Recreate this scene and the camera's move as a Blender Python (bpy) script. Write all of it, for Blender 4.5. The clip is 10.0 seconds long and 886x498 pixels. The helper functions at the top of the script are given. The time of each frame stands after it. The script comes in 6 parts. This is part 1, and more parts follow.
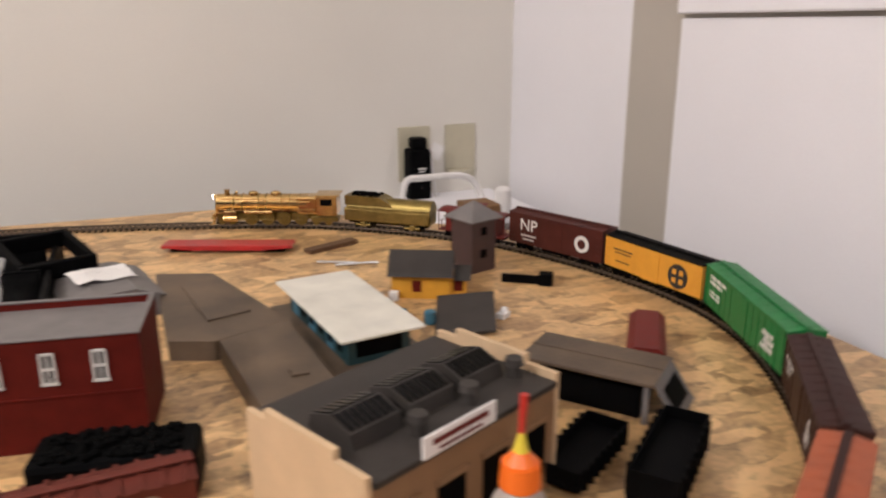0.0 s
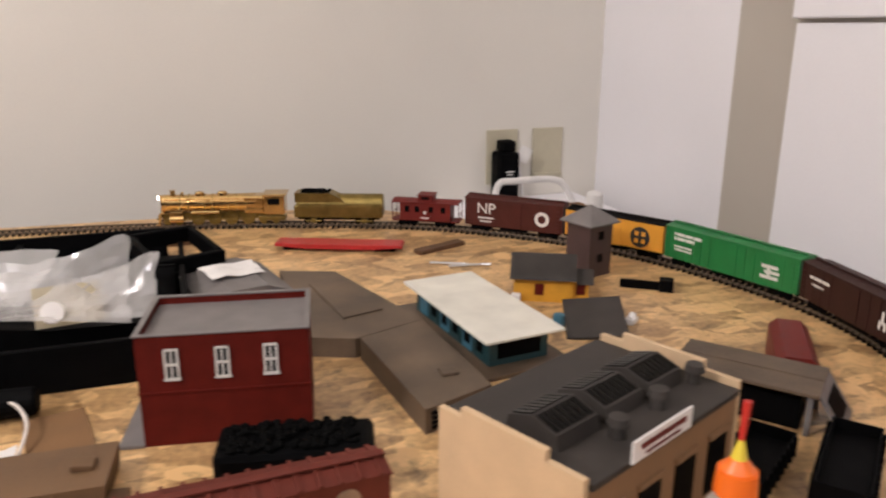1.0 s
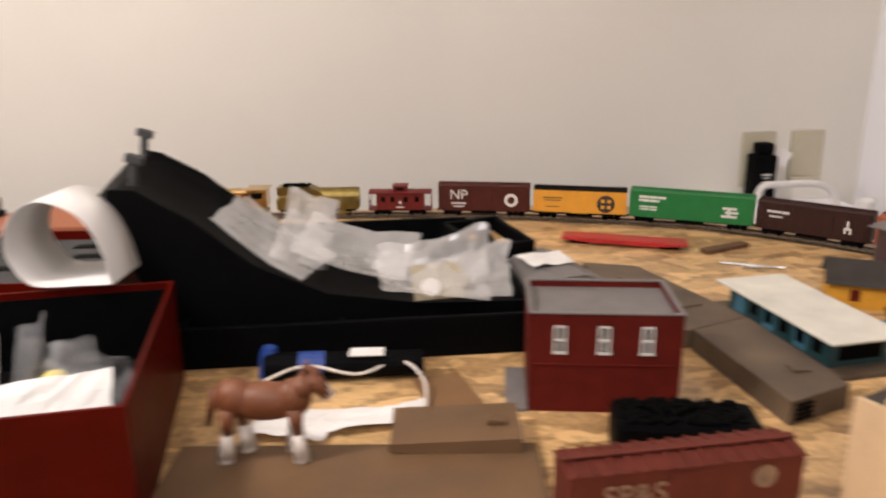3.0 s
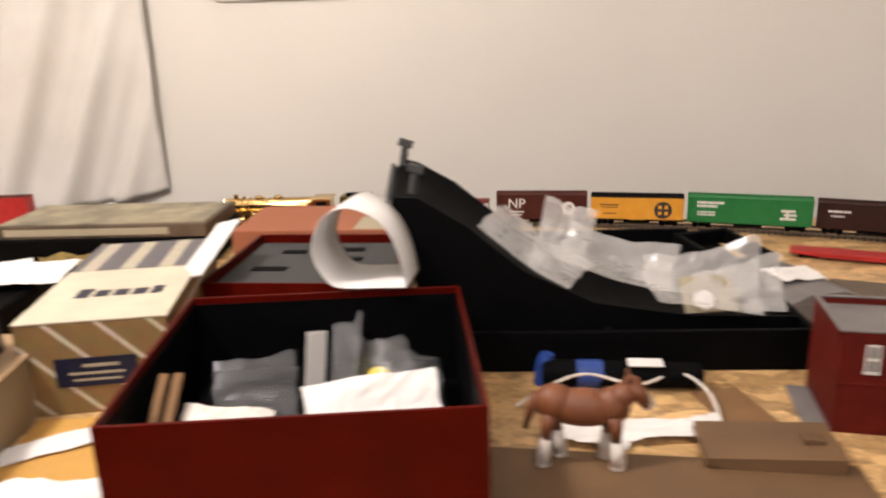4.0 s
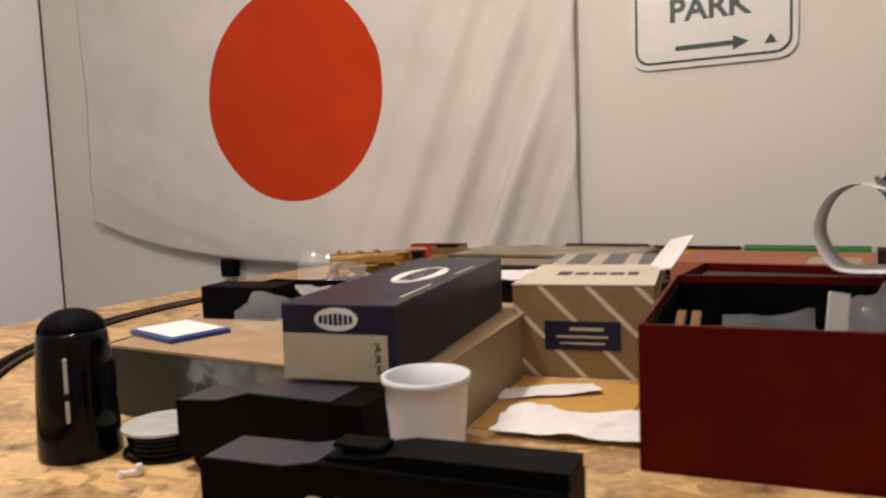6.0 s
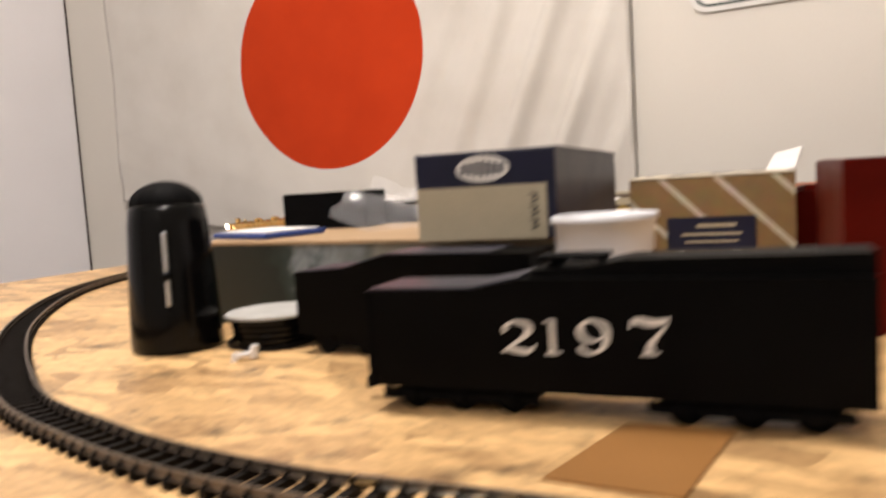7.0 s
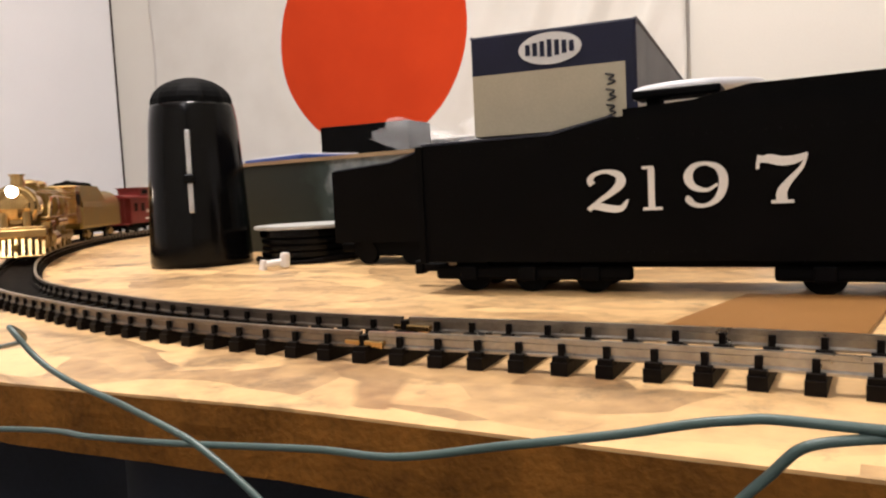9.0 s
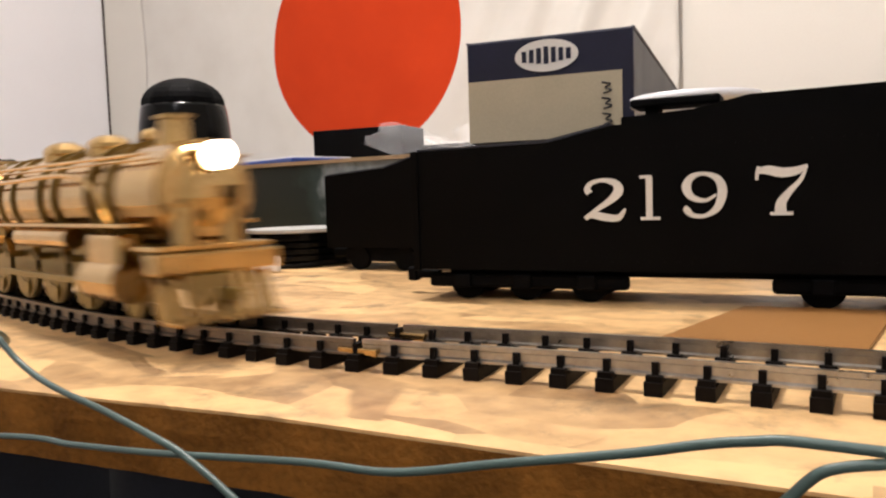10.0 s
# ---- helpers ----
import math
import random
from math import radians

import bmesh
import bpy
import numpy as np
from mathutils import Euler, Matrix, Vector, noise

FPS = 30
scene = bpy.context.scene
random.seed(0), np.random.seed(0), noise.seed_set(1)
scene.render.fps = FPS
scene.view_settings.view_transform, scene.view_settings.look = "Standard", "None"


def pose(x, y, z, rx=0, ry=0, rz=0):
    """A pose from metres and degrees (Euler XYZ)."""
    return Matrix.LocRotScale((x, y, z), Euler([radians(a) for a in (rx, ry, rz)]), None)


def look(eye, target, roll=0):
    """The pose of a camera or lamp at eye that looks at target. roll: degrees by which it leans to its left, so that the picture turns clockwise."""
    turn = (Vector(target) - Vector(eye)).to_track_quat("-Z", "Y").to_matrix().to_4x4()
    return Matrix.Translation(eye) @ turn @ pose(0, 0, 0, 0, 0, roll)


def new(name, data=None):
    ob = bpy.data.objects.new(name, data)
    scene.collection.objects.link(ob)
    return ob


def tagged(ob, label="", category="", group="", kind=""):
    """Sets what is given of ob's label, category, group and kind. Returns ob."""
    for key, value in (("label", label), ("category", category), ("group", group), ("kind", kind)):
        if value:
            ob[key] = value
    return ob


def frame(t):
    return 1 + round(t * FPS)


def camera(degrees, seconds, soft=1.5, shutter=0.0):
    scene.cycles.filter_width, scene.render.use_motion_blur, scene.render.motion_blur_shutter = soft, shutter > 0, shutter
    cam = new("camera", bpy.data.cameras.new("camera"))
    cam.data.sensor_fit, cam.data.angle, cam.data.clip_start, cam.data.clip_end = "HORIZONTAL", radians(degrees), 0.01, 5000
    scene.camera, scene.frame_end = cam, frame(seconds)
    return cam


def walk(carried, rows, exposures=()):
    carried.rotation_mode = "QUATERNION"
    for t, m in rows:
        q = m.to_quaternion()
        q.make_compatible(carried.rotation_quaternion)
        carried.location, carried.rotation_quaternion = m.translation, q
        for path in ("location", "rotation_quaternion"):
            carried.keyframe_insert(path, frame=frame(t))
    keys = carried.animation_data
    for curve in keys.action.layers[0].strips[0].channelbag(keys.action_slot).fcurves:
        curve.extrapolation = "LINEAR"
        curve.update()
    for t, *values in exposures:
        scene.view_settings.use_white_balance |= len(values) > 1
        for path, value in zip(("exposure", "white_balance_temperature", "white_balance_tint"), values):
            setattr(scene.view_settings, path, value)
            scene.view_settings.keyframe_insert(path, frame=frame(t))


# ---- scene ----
cam = camera(60.7, 10.0, soft=2.2, shutter=0.7)
PATH = [
    (0, (2.736, -1.475, 0.29), (3.481, 0.291, -0.281), -0.1),
    (0.5, (2.692, -1.458, 0.291), (3.364, 0.338, -0.277), -0.2),
    (1, (2.654, -1.446, 0.29), (3.292, 0.364, -0.274), 0.2),
    (1.5, (2.618, -1.442, 0.289), (3.173, 0.386, -0.304), -0.2),
    (2, (2.592, -1.449, 0.295), (3.079, 0.392, -0.313), -0.7),
    (3.5, (2.416, -1.466, 0.305), (2.45, 0.455, -0.249), -0.8),
    (4, (2.342, -1.467, 0.309), (2.242, 0.454, -0.238), -1.7),
    (4.5, (2.281, -1.484, 0.296), (2.029, 0.469, -0.054), -1.8),
    (5, (2.258, -1.493, 0.253), (1.693, 0.408, -0.007), -0.6),
    (5.5, (2.249, -1.531, 0.216), (1.415, 0.275, 0.006), -0.7),
    (5.7, (2.24, -1.532, 0.204), (1.311, 0.227, 0.002), -1.4),
    (6.8, (2.150, -1.522, 0.1135), (1.184, 0.229, -0.054), -3.1),
    (7, (2.120, -1.522, 0.0925), (1.141, 0.222, -0.083), -3.5),
    (7.5, (2.083, -1.517, 0.0592), (1.104, 0.215, -0.125), -4.6),
    (8, (2.084, -1.506, 0.036), (1.07, 0.212, -0.103), -3.3),
    (8.5, (2.082, -1.487, 0.036), (1.07, 0.232, -0.108), -2.8),
    (9, (2.084, -1.485, 0.035), (1.026, 0.205, -0.12), -2.8),
    (9.5, (2.084, -1.487, 0.036), (1.017, 0.197, -0.112), -2.4),
    (10, (2.081, -1.483, 0.035), (1.046, 0.223, -0.105), -1.8),
]
walk(cam, [(t, look(e, g, r)) for t, e, g, r in PATH],
     exposures=[(0.0, 0.22, 6080, 16), (2.2, 0.20, 6150, 16), (3.6, 0.36, 6350, 16), (4.4, 0.30, 6450, 15), (5.0, -0.32, 6500, 16), (5.7, -0.36, 6500, 16), (6.8, 0.10, 6400, 15), (7.6, 0.26, 6300, 14), (10.0, 0.36, 6150, 14)])

# ---- world and light ----
world = bpy.data.worlds.new("world")
scene.world = world
world.use_nodes = True
world.node_tree.nodes["Background"].inputs[0].default_value = (0.9, 0.93, 1.0, 1)
world.node_tree.nodes["Background"].inputs[1].default_value = 0.015


def room_light(x, y, z, size, watts, colour):
    """An unseen globe light added to light the room; no fixture is built."""
    d = bpy.data.lights.new("unseen_room_light", "POINT")
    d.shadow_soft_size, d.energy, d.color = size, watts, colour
    new("unseen_room_light", d).location = (x, y, z)


# Overhead room light, set low to brighten the west end of the board.
room_light(1.66, -1.19, 1.02, 0.09, 41, (1.0, 0.91, 0.80))
# Weaker fill light added behind the camera for the walls and front faces.
room_light(2.45, -2.70, 1.42, 0.14, 24, (1.0, 0.95, 0.92))

# ---- materials ----


def nodes_of(name):
    m = bpy.data.materials.new(name)
    m.use_nodes = True
    return m, m.node_tree.nodes, m.node_tree.links, m.node_tree.nodes["Principled BSDF"]


def surf(name, c, rough=0.6, metal=0.0, vary=0.25, scale=60.0, bump=0.15, fine=900.0, spec=0.5, coat=0.0):
    """A painted, paper or plastic surface: two scales of tone and a fine relief."""
    m, n, l, b = nodes_of(name)
    co = n.new("ShaderNodeTexCoord")
    a = n.new("ShaderNodeTexNoise"); a.inputs["Scale"].default_value = scale; a.inputs["Detail"].default_value = 5
    f = n.new("ShaderNodeTexNoise"); f.inputs["Scale"].default_value = fine; f.inputs["Detail"].default_value = 3
    l.new(co.outputs["Object"], a.inputs["Vector"]); l.new(co.outputs["Object"], f.inputs["Vector"])
    r = n.new("ShaderNodeValToRGB")
    r.color_ramp.elements[0].position, r.color_ramp.elements[1].position = 0.3, 0.7
    r.color_ramp.elements[0].color = (*[v * (1 - vary) for v in c], 1)
    r.color_ramp.elements[1].color = (*[min(1, v * (1 + vary * 0.6)) for v in c], 1)
    mx = n.new("ShaderNodeMath"); mx.operation = "MULTIPLY_ADD"; mx.inputs[1].default_value = 0.3
    l.new(f.outputs["Fac"], mx.inputs[0])
    sc = n.new("ShaderNodeMath"); sc.operation = "MULTIPLY"; sc.inputs[1].default_value = 0.7
    l.new(a.outputs["Fac"], sc.inputs[0]); l.new(sc.outputs[0], mx.inputs[2])
    l.new(mx.outputs[0], r.inputs["Fac"]); l.new(r.outputs["Color"], b.inputs["Base Color"])
    rr = n.new("ShaderNodeMapRange"); rr.inputs["To Min"].default_value = max(0.03, rough - 0.1); rr.inputs["To Max"].default_value = min(1, rough + 0.12)
    l.new(a.outputs["Fac"], rr.inputs["Value"]); l.new(rr.outputs[0], b.inputs["Roughness"])
    b.inputs["Metallic"].default_value = metal
    b.inputs["Specular IOR Level"].default_value = spec
    b.inputs["Coat Weight"].default_value = coat
    if bump:
        bp = n.new("ShaderNodeBump"); bp.inputs["Strength"].default_value = bump; bp.inputs["Distance"].default_value = 0.0006
        l.new(f.outputs["Fac"], bp.inputs["Height"]); l.new(bp.outputs[0], b.inputs["Normal"])
    return m


def osb_material(name, dark, light, rough):
    """Pressed strand board: flakes in three directions, each with its own tone, and glue stains."""
    m, n, l, b = nodes_of(name)
    co = n.new("ShaderNodeTexCoord")
    wob = n.new("ShaderNodeTexNoise"); wob.inputs["Scale"].default_value = 22
    l.new(co.outputs["Object"], wob.inputs["Vector"])
    mixv = n.new("ShaderNodeVectorMath"); mixv.operation = "MULTIPLY_ADD"; mixv.inputs[1].default_value = (0.02, 0.02, 0.0)
    l.new(wob.outputs["Color"], mixv.inputs[0]); l.new(co.outputs["Object"], mixv.inputs[2])
    cols, dist = [], []
    for ang, seed in ((15, 0.0), (70, 3.1), (128, 7.7)):
        mp = n.new("ShaderNodeMapping"); mp.inputs["Rotation"].default_value = (0, 0, radians(ang)); mp.inputs["Scale"].default_value = (20, 62, 6); mp.inputs["Location"].default_value = (seed, seed, 0)
        v = n.new("ShaderNodeTexVoronoi"); v.inputs["Scale"].default_value = 1.0
        l.new(mixv.outputs[0], mp.inputs["Vector"]); l.new(mp.outputs[0], v.inputs["Vector"])
        cols.append(v.outputs["Color"]); dist.append(v.outputs["Distance"])
    pick = n.new("ShaderNodeTexNoise"); pick.inputs["Scale"].default_value = 16; pick.inputs["Detail"].default_value = 1
    l.new(co.outputs["Object"], pick.inputs["Vector"])

    def step(at):
        s = n.new("ShaderNodeMapRange"); s.inputs["From Min"].default_value = at - 0.01; s.inputs["From Max"].default_value = at + 0.01
        l.new(pick.outputs["Fac"], s.inputs["Value"]); return s.outputs[0]

    def mix(fac, a, c):
        x = n.new("ShaderNodeMix"); x.data_type = "RGBA"; l.new(fac, x.inputs["Factor"]); l.new(a, x.inputs["A"]); l.new(c, x.inputs["B"]); return x.outputs["Result"]
    flake = mix(step(0.55), mix(step(0.44), cols[0], cols[1]), cols[2])
    sep = n.new("ShaderNodeSeparateColor"); l.new(flake, sep.inputs[0])
    grain = n.new("ShaderNodeTexNoise"); grain.inputs["Scale"].default_value = 160; grain.inputs["Detail"].default_value = 6
    l.new(co.outputs["Object"], grain.inputs["Vector"])
    big = n.new("ShaderNodeTexNoise"); big.inputs["Scale"].default_value = 7; big.inputs["Detail"].default_value = 4
    l.new(co.outputs["Object"], big.inputs["Vector"])
    s1 = n.new("ShaderNodeMath"); s1.operation = "MULTIPLY_ADD"; s1.inputs[1].default_value = 0.42
    s2 = n.new("ShaderNodeMath"); s2.operation = "MULTIPLY_ADD"; s2.inputs[1].default_value = 0.5; s2.inputs[2].default_value = -0.12
    s3 = n.new("ShaderNodeMath"); s3.operation = "MULTIPLY_ADD"; s3.inputs[1].default_value = 0.4
    l.new(grain.outputs["Fac"], s2.inputs[0]); l.new(big.outputs["Fac"], s3.inputs[0]); l.new(s2.outputs[0], s3.inputs[2])
    l.new(sep.outputs[0], s1.inputs[0]); l.new(s3.outputs[0], s1.inputs[2])
    crack = n.new("ShaderNodeTexNoise"); crack.inputs["Scale"].default_value = 38; crack.inputs["Detail"].default_value = 9; crack.inputs["Roughness"].default_value = 0.7
    l.new(mixv.outputs[0], crack.inputs["Vector"])
    cr = n.new("ShaderNodeMapRange"); cr.inputs["From Min"].default_value = 0.34; cr.inputs["From Max"].default_value = 0.46; cr.inputs["To Min"].default_value = 0.38
    l.new(crack.outputs["Fac"], cr.inputs["Value"])
    r = n.new("ShaderNodeValToRGB")
    r.color_ramp.elements[0].position, r.color_ramp.elements[0].color = 0.12, (*dark, 1)
    r.color_ramp.elements[1].position, r.color_ramp.elements[1].color = 0.74, (*light, 1)
    l.new(s1.outputs[0], r.inputs["Fac"])
    mul = n.new("ShaderNodeMix"); mul.data_type = "RGBA"; mul.blend_type = "MULTIPLY"; mul.inputs["Factor"].default_value = 1.0
    l.new(r.outputs["Color"], mul.inputs["A"]); l.new(cr.outputs[0], mul.inputs["B"])
    l.new(mul.outputs["Result"], b.inputs["Base Color"])
    b.inputs["Roughness"].default_value = rough
    b.inputs["Specular IOR Level"].default_value = 0.75
    bp = n.new("ShaderNodeBump"); bp.inputs["Strength"].default_value = 0.35; bp.inputs["Distance"].default_value = 0.0012
    l.new(s1.outputs[0], bp.inputs["Height"]); l.new(bp.outputs[0], b.inputs["Normal"])
    return m


def stripe_material(name, base, stripe, ang, freq, width, rough=0.55):
    """Printed diagonal stripes on card."""
    m, n, l, b = nodes_of(name)
    co = n.new("ShaderNodeTexCoord")
    mp = n.new("ShaderNodeMapping"); mp.inputs["Rotation"].default_value = (radians(ang) if ang > 200 else 0, radians(ang), 0)
    l.new(co.outputs["Object"], mp.inputs["Vector"])
    sx = n.new("ShaderNodeSeparateXYZ"); l.new(mp.outputs[0], sx.inputs[0])
    fr = n.new("ShaderNodeMath"); fr.operation = "MULTIPLY"; fr.inputs[1].default_value = freq; l.new(sx.outputs[0], fr.inputs[0])
    fc = n.new("ShaderNodeMath"); fc.operation = "FRACT"; l.new(fr.outputs[0], fc.inputs[0])
    ls = n.new("ShaderNodeMath"); ls.operation = "LESS_THAN"; ls.inputs[1].default_value = width; l.new(fc.outputs[0], ls.inputs[0])
    no = n.new("ShaderNodeTexNoise"); no.inputs["Scale"].default_value = 90; l.new(co.outputs["Object"], no.inputs["Vector"])
    x = n.new("ShaderNodeMix"); x.data_type = "RGBA"; x.inputs["A"].default_value = (*base, 1); x.inputs["B"].default_value = (*stripe, 1)
    l.new(ls.outputs[0], x.inputs["Factor"])
    d = n.new("ShaderNodeMix"); d.data_type = "RGBA"; d.blend_type = "MULTIPLY"; d.inputs["Factor"].default_value = 0.35
    l.new(x.outputs["Result"], d.inputs["A"]); l.new(no.outputs["Color"], d.inputs["B"])
    l.new(d.outputs["Result"], b.inputs["Base Color"]); b.inputs["Roughness"].default_value = rough
    return m


def flag_material():
    """White cloth with a printed red disc, faint weave and soiling."""
    m, n, l, b = nodes_of("flag_cloth")
    co = n.new("ShaderNodeTexCoord")
    ds = n.new("ShaderNodeVectorMath"); ds.operation = "DISTANCE"; ds.inputs[1].default_value = (0.772, 0.427, 0)
    l.new(co.outputs["UV"], ds.inputs[0])
    ls = n.new("ShaderNodeMath"); ls.operation = "LESS_THAN"; ls.inputs[1].default_value = 0.268; l.new(ds.outputs["Value"], ls.inputs[0])
    no = n.new("ShaderNodeTexNoise"); no.inputs["Scale"].default_value = 9; no.inputs["Detail"].default_value = 6; l.new(co.outputs["UV"], no.inputs["Vector"])
    w = n.new("ShaderNodeValToRGB"); w.color_ramp.elements[0].color = (0.60, 0.57, 0.52, 1); w.color_ramp.elements[1].color = (0.74, 0.72, 0.68, 1)
    l.new(no.outputs["Fac"], w.inputs["Fac"])
    rd = n.new("ShaderNodeValToRGB"); rd.color_ramp.elements[0].color = (0.46, 0.038, 0.008, 1); rd.color_ramp.elements[1].color = (0.58, 0.055, 0.012, 1)
    l.new(no.outputs["Fac"], rd.inputs["Fac"])
    x = n.new("ShaderNodeMix"); x.data_type = "RGBA"; l.new(ls.outputs[0], x.inputs["Factor"]); l.new(w.outputs[0], x.inputs["A"]); l.new(rd.outputs[0], x.inputs["B"])
    l.new(x.outputs["Result"], b.inputs["Base Color"]); b.inputs["Roughness"].default_value = 0.85; b.inputs["Specular IOR Level"].default_value = 0.08
    wv = n.new("ShaderNodeTexNoise"); wv.inputs["Scale"].default_value = 700; l.new(co.outputs["UV"], wv.inputs["Vector"])
    bp = n.new("ShaderNodeBump"); bp.inputs["Strength"].default_value = 0.15; bp.inputs["Distance"].default_value = 0.001
    l.new(wv.outputs["Fac"], bp.inputs["Height"]); l.new(bp.outputs[0], b.inputs["Normal"])
    return m


def plastic_film(name, clear, tone):
    """Thin plastic film of a parts bag: partly clear, milky and glossy."""
    m, n, l, b = nodes_of(name)
    b.inputs["Base Color"].default_value = (*tone, 1); b.inputs["Roughness"].default_value = 0.09
    b.inputs["Specular IOR Level"].default_value = 1.0
    tr = n.new("ShaderNodeBsdfTransparent"); mx = n.new("ShaderNodeMixShader")
    no = n.new("ShaderNodeTexNoise"); no.inputs["Scale"].default_value = 45
    co = n.new("ShaderNodeTexCoord"); l.new(co.outputs["Object"], no.inputs["Vector"])
    mr = n.new("ShaderNodeMapRange"); mr.inputs["To Min"].default_value = 1 - clear - 0.07; mr.inputs["To Max"].default_value = 1 - clear + 0.07
    l.new(no.outputs["Fac"], mr.inputs["Value"]); l.new(mr.outputs[0], mx.inputs[0])
    l.new(tr.outputs[0], mx.inputs[1]); l.new(b.outputs[0], mx.inputs[2])
    l.new(mx.outputs[0], n["Material Output"].inputs["Surface"])
    return m


def picture_material():
    """A printed picture along a box side: dark trees, a cloud of steam, a pale sky."""
    m, n, l, b = nodes_of("printed_steam_picture")
    co = n.new("ShaderNodeTexCoord")
    sx = n.new("ShaderNodeSeparateXYZ"); l.new(co.outputs["Object"], sx.inputs[0])
    no = n.new("ShaderNodeTexNoise"); no.inputs["Scale"].default_value = 34; no.inputs["Detail"].default_value = 6
    l.new(co.outputs["Object"], no.inputs["Vector"])
    mr = n.new("ShaderNodeMapRange"); mr.inputs["From Min"].default_value = 1.69; mr.inputs["From Max"].default_value = 1.93
    l.new(sx.outputs[0], mr.inputs["Value"])
    ad = n.new("ShaderNodeMath"); ad.operation = "MULTIPLY_ADD"; ad.inputs[1].default_value = 0.55; ad.inputs[2].default_value = -0.27
    l.new(no.outputs["Fac"], ad.inputs[0])
    sm = n.new("ShaderNodeMath"); sm.operation = "ADD"; l.new(mr.outputs[0], sm.inputs[0]); l.new(ad.outputs[0], sm.inputs[1])
    r = n.new("ShaderNodeValToRGB")
    r.color_ramp.elements[0].position, r.color_ramp.elements[0].color = 0.30, (0.006, 0.014, 0.010, 1)
    r.color_ramp.elements[1].position, r.color_ramp.elements[1].color = 0.90, (0.32, 0.26, 0.17, 1)
    for at, c in ((0.42, (0.03, 0.05, 0.045)), (0.50, (0.30, 0.33, 0.34)), (0.60, (0.16, 0.17, 0.15)), (0.70, (0.36, 0.34, 0.27))):
        r.color_ramp.elements.new(at).color = (*c, 1)
    l.new(sm.outputs[0], r.inputs["Fac"]); l.new(r.outputs["Color"], b.inputs["Base Color"])
    b.inputs["Roughness"].default_value = 0.5
    return m


def glow(name, c, strength):
    m, n, l, b = nodes_of(name)
    b.inputs["Emission Color"].default_value = (*c, 1); b.inputs["Emission Strength"].default_value = strength
    return m


OSB = osb_material("strand_board", (0.11, 0.040, 0.008), (0.76, 0.49, 0.22), 0.40)
OSB_EDGE = surf("sawn_board_edge", (0.19, 0.078, 0.013), 0.85, vary=0.6, scale=70, bump=0.8, fine=700, spec=0.1)
WALL = surf("beige_wall_paint", (0.72, 0.69, 0.63), 0.75, vary=0.05, scale=3, bump=0.25, fine=260)
# White with the side walls' cooler light mixed into the paint colour.
WALL_COOL_LIT = surf("cool_lit_wall_paint", (0.88, 0.87, 0.90), 0.7, vary=0.04, scale=3, bump=0.2, fine=260)
RETURN_SHADE = surf("shaded_return_paint", (0.50, 0.46, 0.40), 0.6, vary=0.06, scale=4)
CEIL = surf("ceiling_paint", (0.8, 0.79, 0.76), 0.9, vary=0.04, scale=4)
CARPET = surf("dark_carpet", (0.10, 0.085, 0.07), 0.95, vary=0.4, scale=40)
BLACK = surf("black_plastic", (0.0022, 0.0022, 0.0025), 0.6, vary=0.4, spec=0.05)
BLACK_GLOSS = surf("glossy_black_plastic", (0.003, 0.003, 0.0032), 0.14, vary=0.3, bump=0.03, spec=0.16)
BLACK_PAINT = surf("black_engine_paint", (0.0022, 0.002, 0.002), 0.5, vary=0.4, bump=0.1, spec=0.05)
# Dark tender deck; its bluish sheen is part of the base colour.
DECK_SHEEN = surf("dark_deck_with_sheen", (0.030, 0.030, 0.045), 0.38, vary=0.2)
GREY = surf("grey_styrene", (0.17, 0.155, 0.15), 0.55)
GREY_DARK = surf("dark_grey_roof", (0.042, 0.036, 0.032), 0.55, vary=0.4, scale=40, spec=0.3)
GREY_BROWN = surf("grey_brown_styrene", (0.115, 0.080, 0.052), 0.5, vary=0.7, scale=17, spec=0.4)
BRICK = surf("brick_red_paint", (0.105, 0.010, 0.006), 0.6, vary=0.25, spec=0.12)
BROWN = surf("boxcar_brown", (0.072, 0.017, 0.012), 0.5, vary=0.25, spec=0.2)
BROWN_DARK = surf("dark_boxcar_brown", (0.036, 0.013, 0.010), 0.5, vary=0.25, spec=0.2)
CABOOSE = surf("caboose_red", (0.14, 0.017, 0.013), 0.5, spec=0.2)
YELLOW_CAR = surf("reefer_yellow", (0.72, 0.33, 0.03), 0.45, vary=0.12)
GREEN_CAR = surf("boxcar_green", (0.010, 0.17, 0.040), 0.45, vary=0.15)
RUST_CAR = surf("boxcar_orange_red", (0.36, 0.085, 0.03), 0.5)
SPS_CAR = surf("boxcar_mineral_red", (0.12, 0.025, 0.016), 0.55, vary=0.25, spec=0.2)
BRASS = surf("bare_brass", (0.64, 0.43, 0.18), 0.18, metal=1.0, vary=0.25, scale=120, bump=0.1)
BRASS_DARK = surf("tarnished_brass", (0.27, 0.20, 0.065), 0.38, metal=1.0, vary=0.3, scale=90)
STEEL = surf("nickel_silver_rail", (0.42, 0.40, 0.37), 0.3, metal=1.0, vary=0.3, scale=200)
RAIL_DARK = surf("weathered_rail", (0.20, 0.165, 0.13), 0.4, metal=0.8, vary=0.3, scale=200)
TIE = surf("black_brown_tie", (0.005, 0.0032, 0.0022), 0.6, vary=0.4, scale=300, spec=0.1)
COAL = surf("coal", (0.003, 0.003, 0.003), 0.8, vary=0.5, scale=400, bump=0.8, fine=500, spec=0.04)
WHITE_INK = surf("white_lettering", (0.72, 0.70, 0.66), 0.6, vary=0.08)
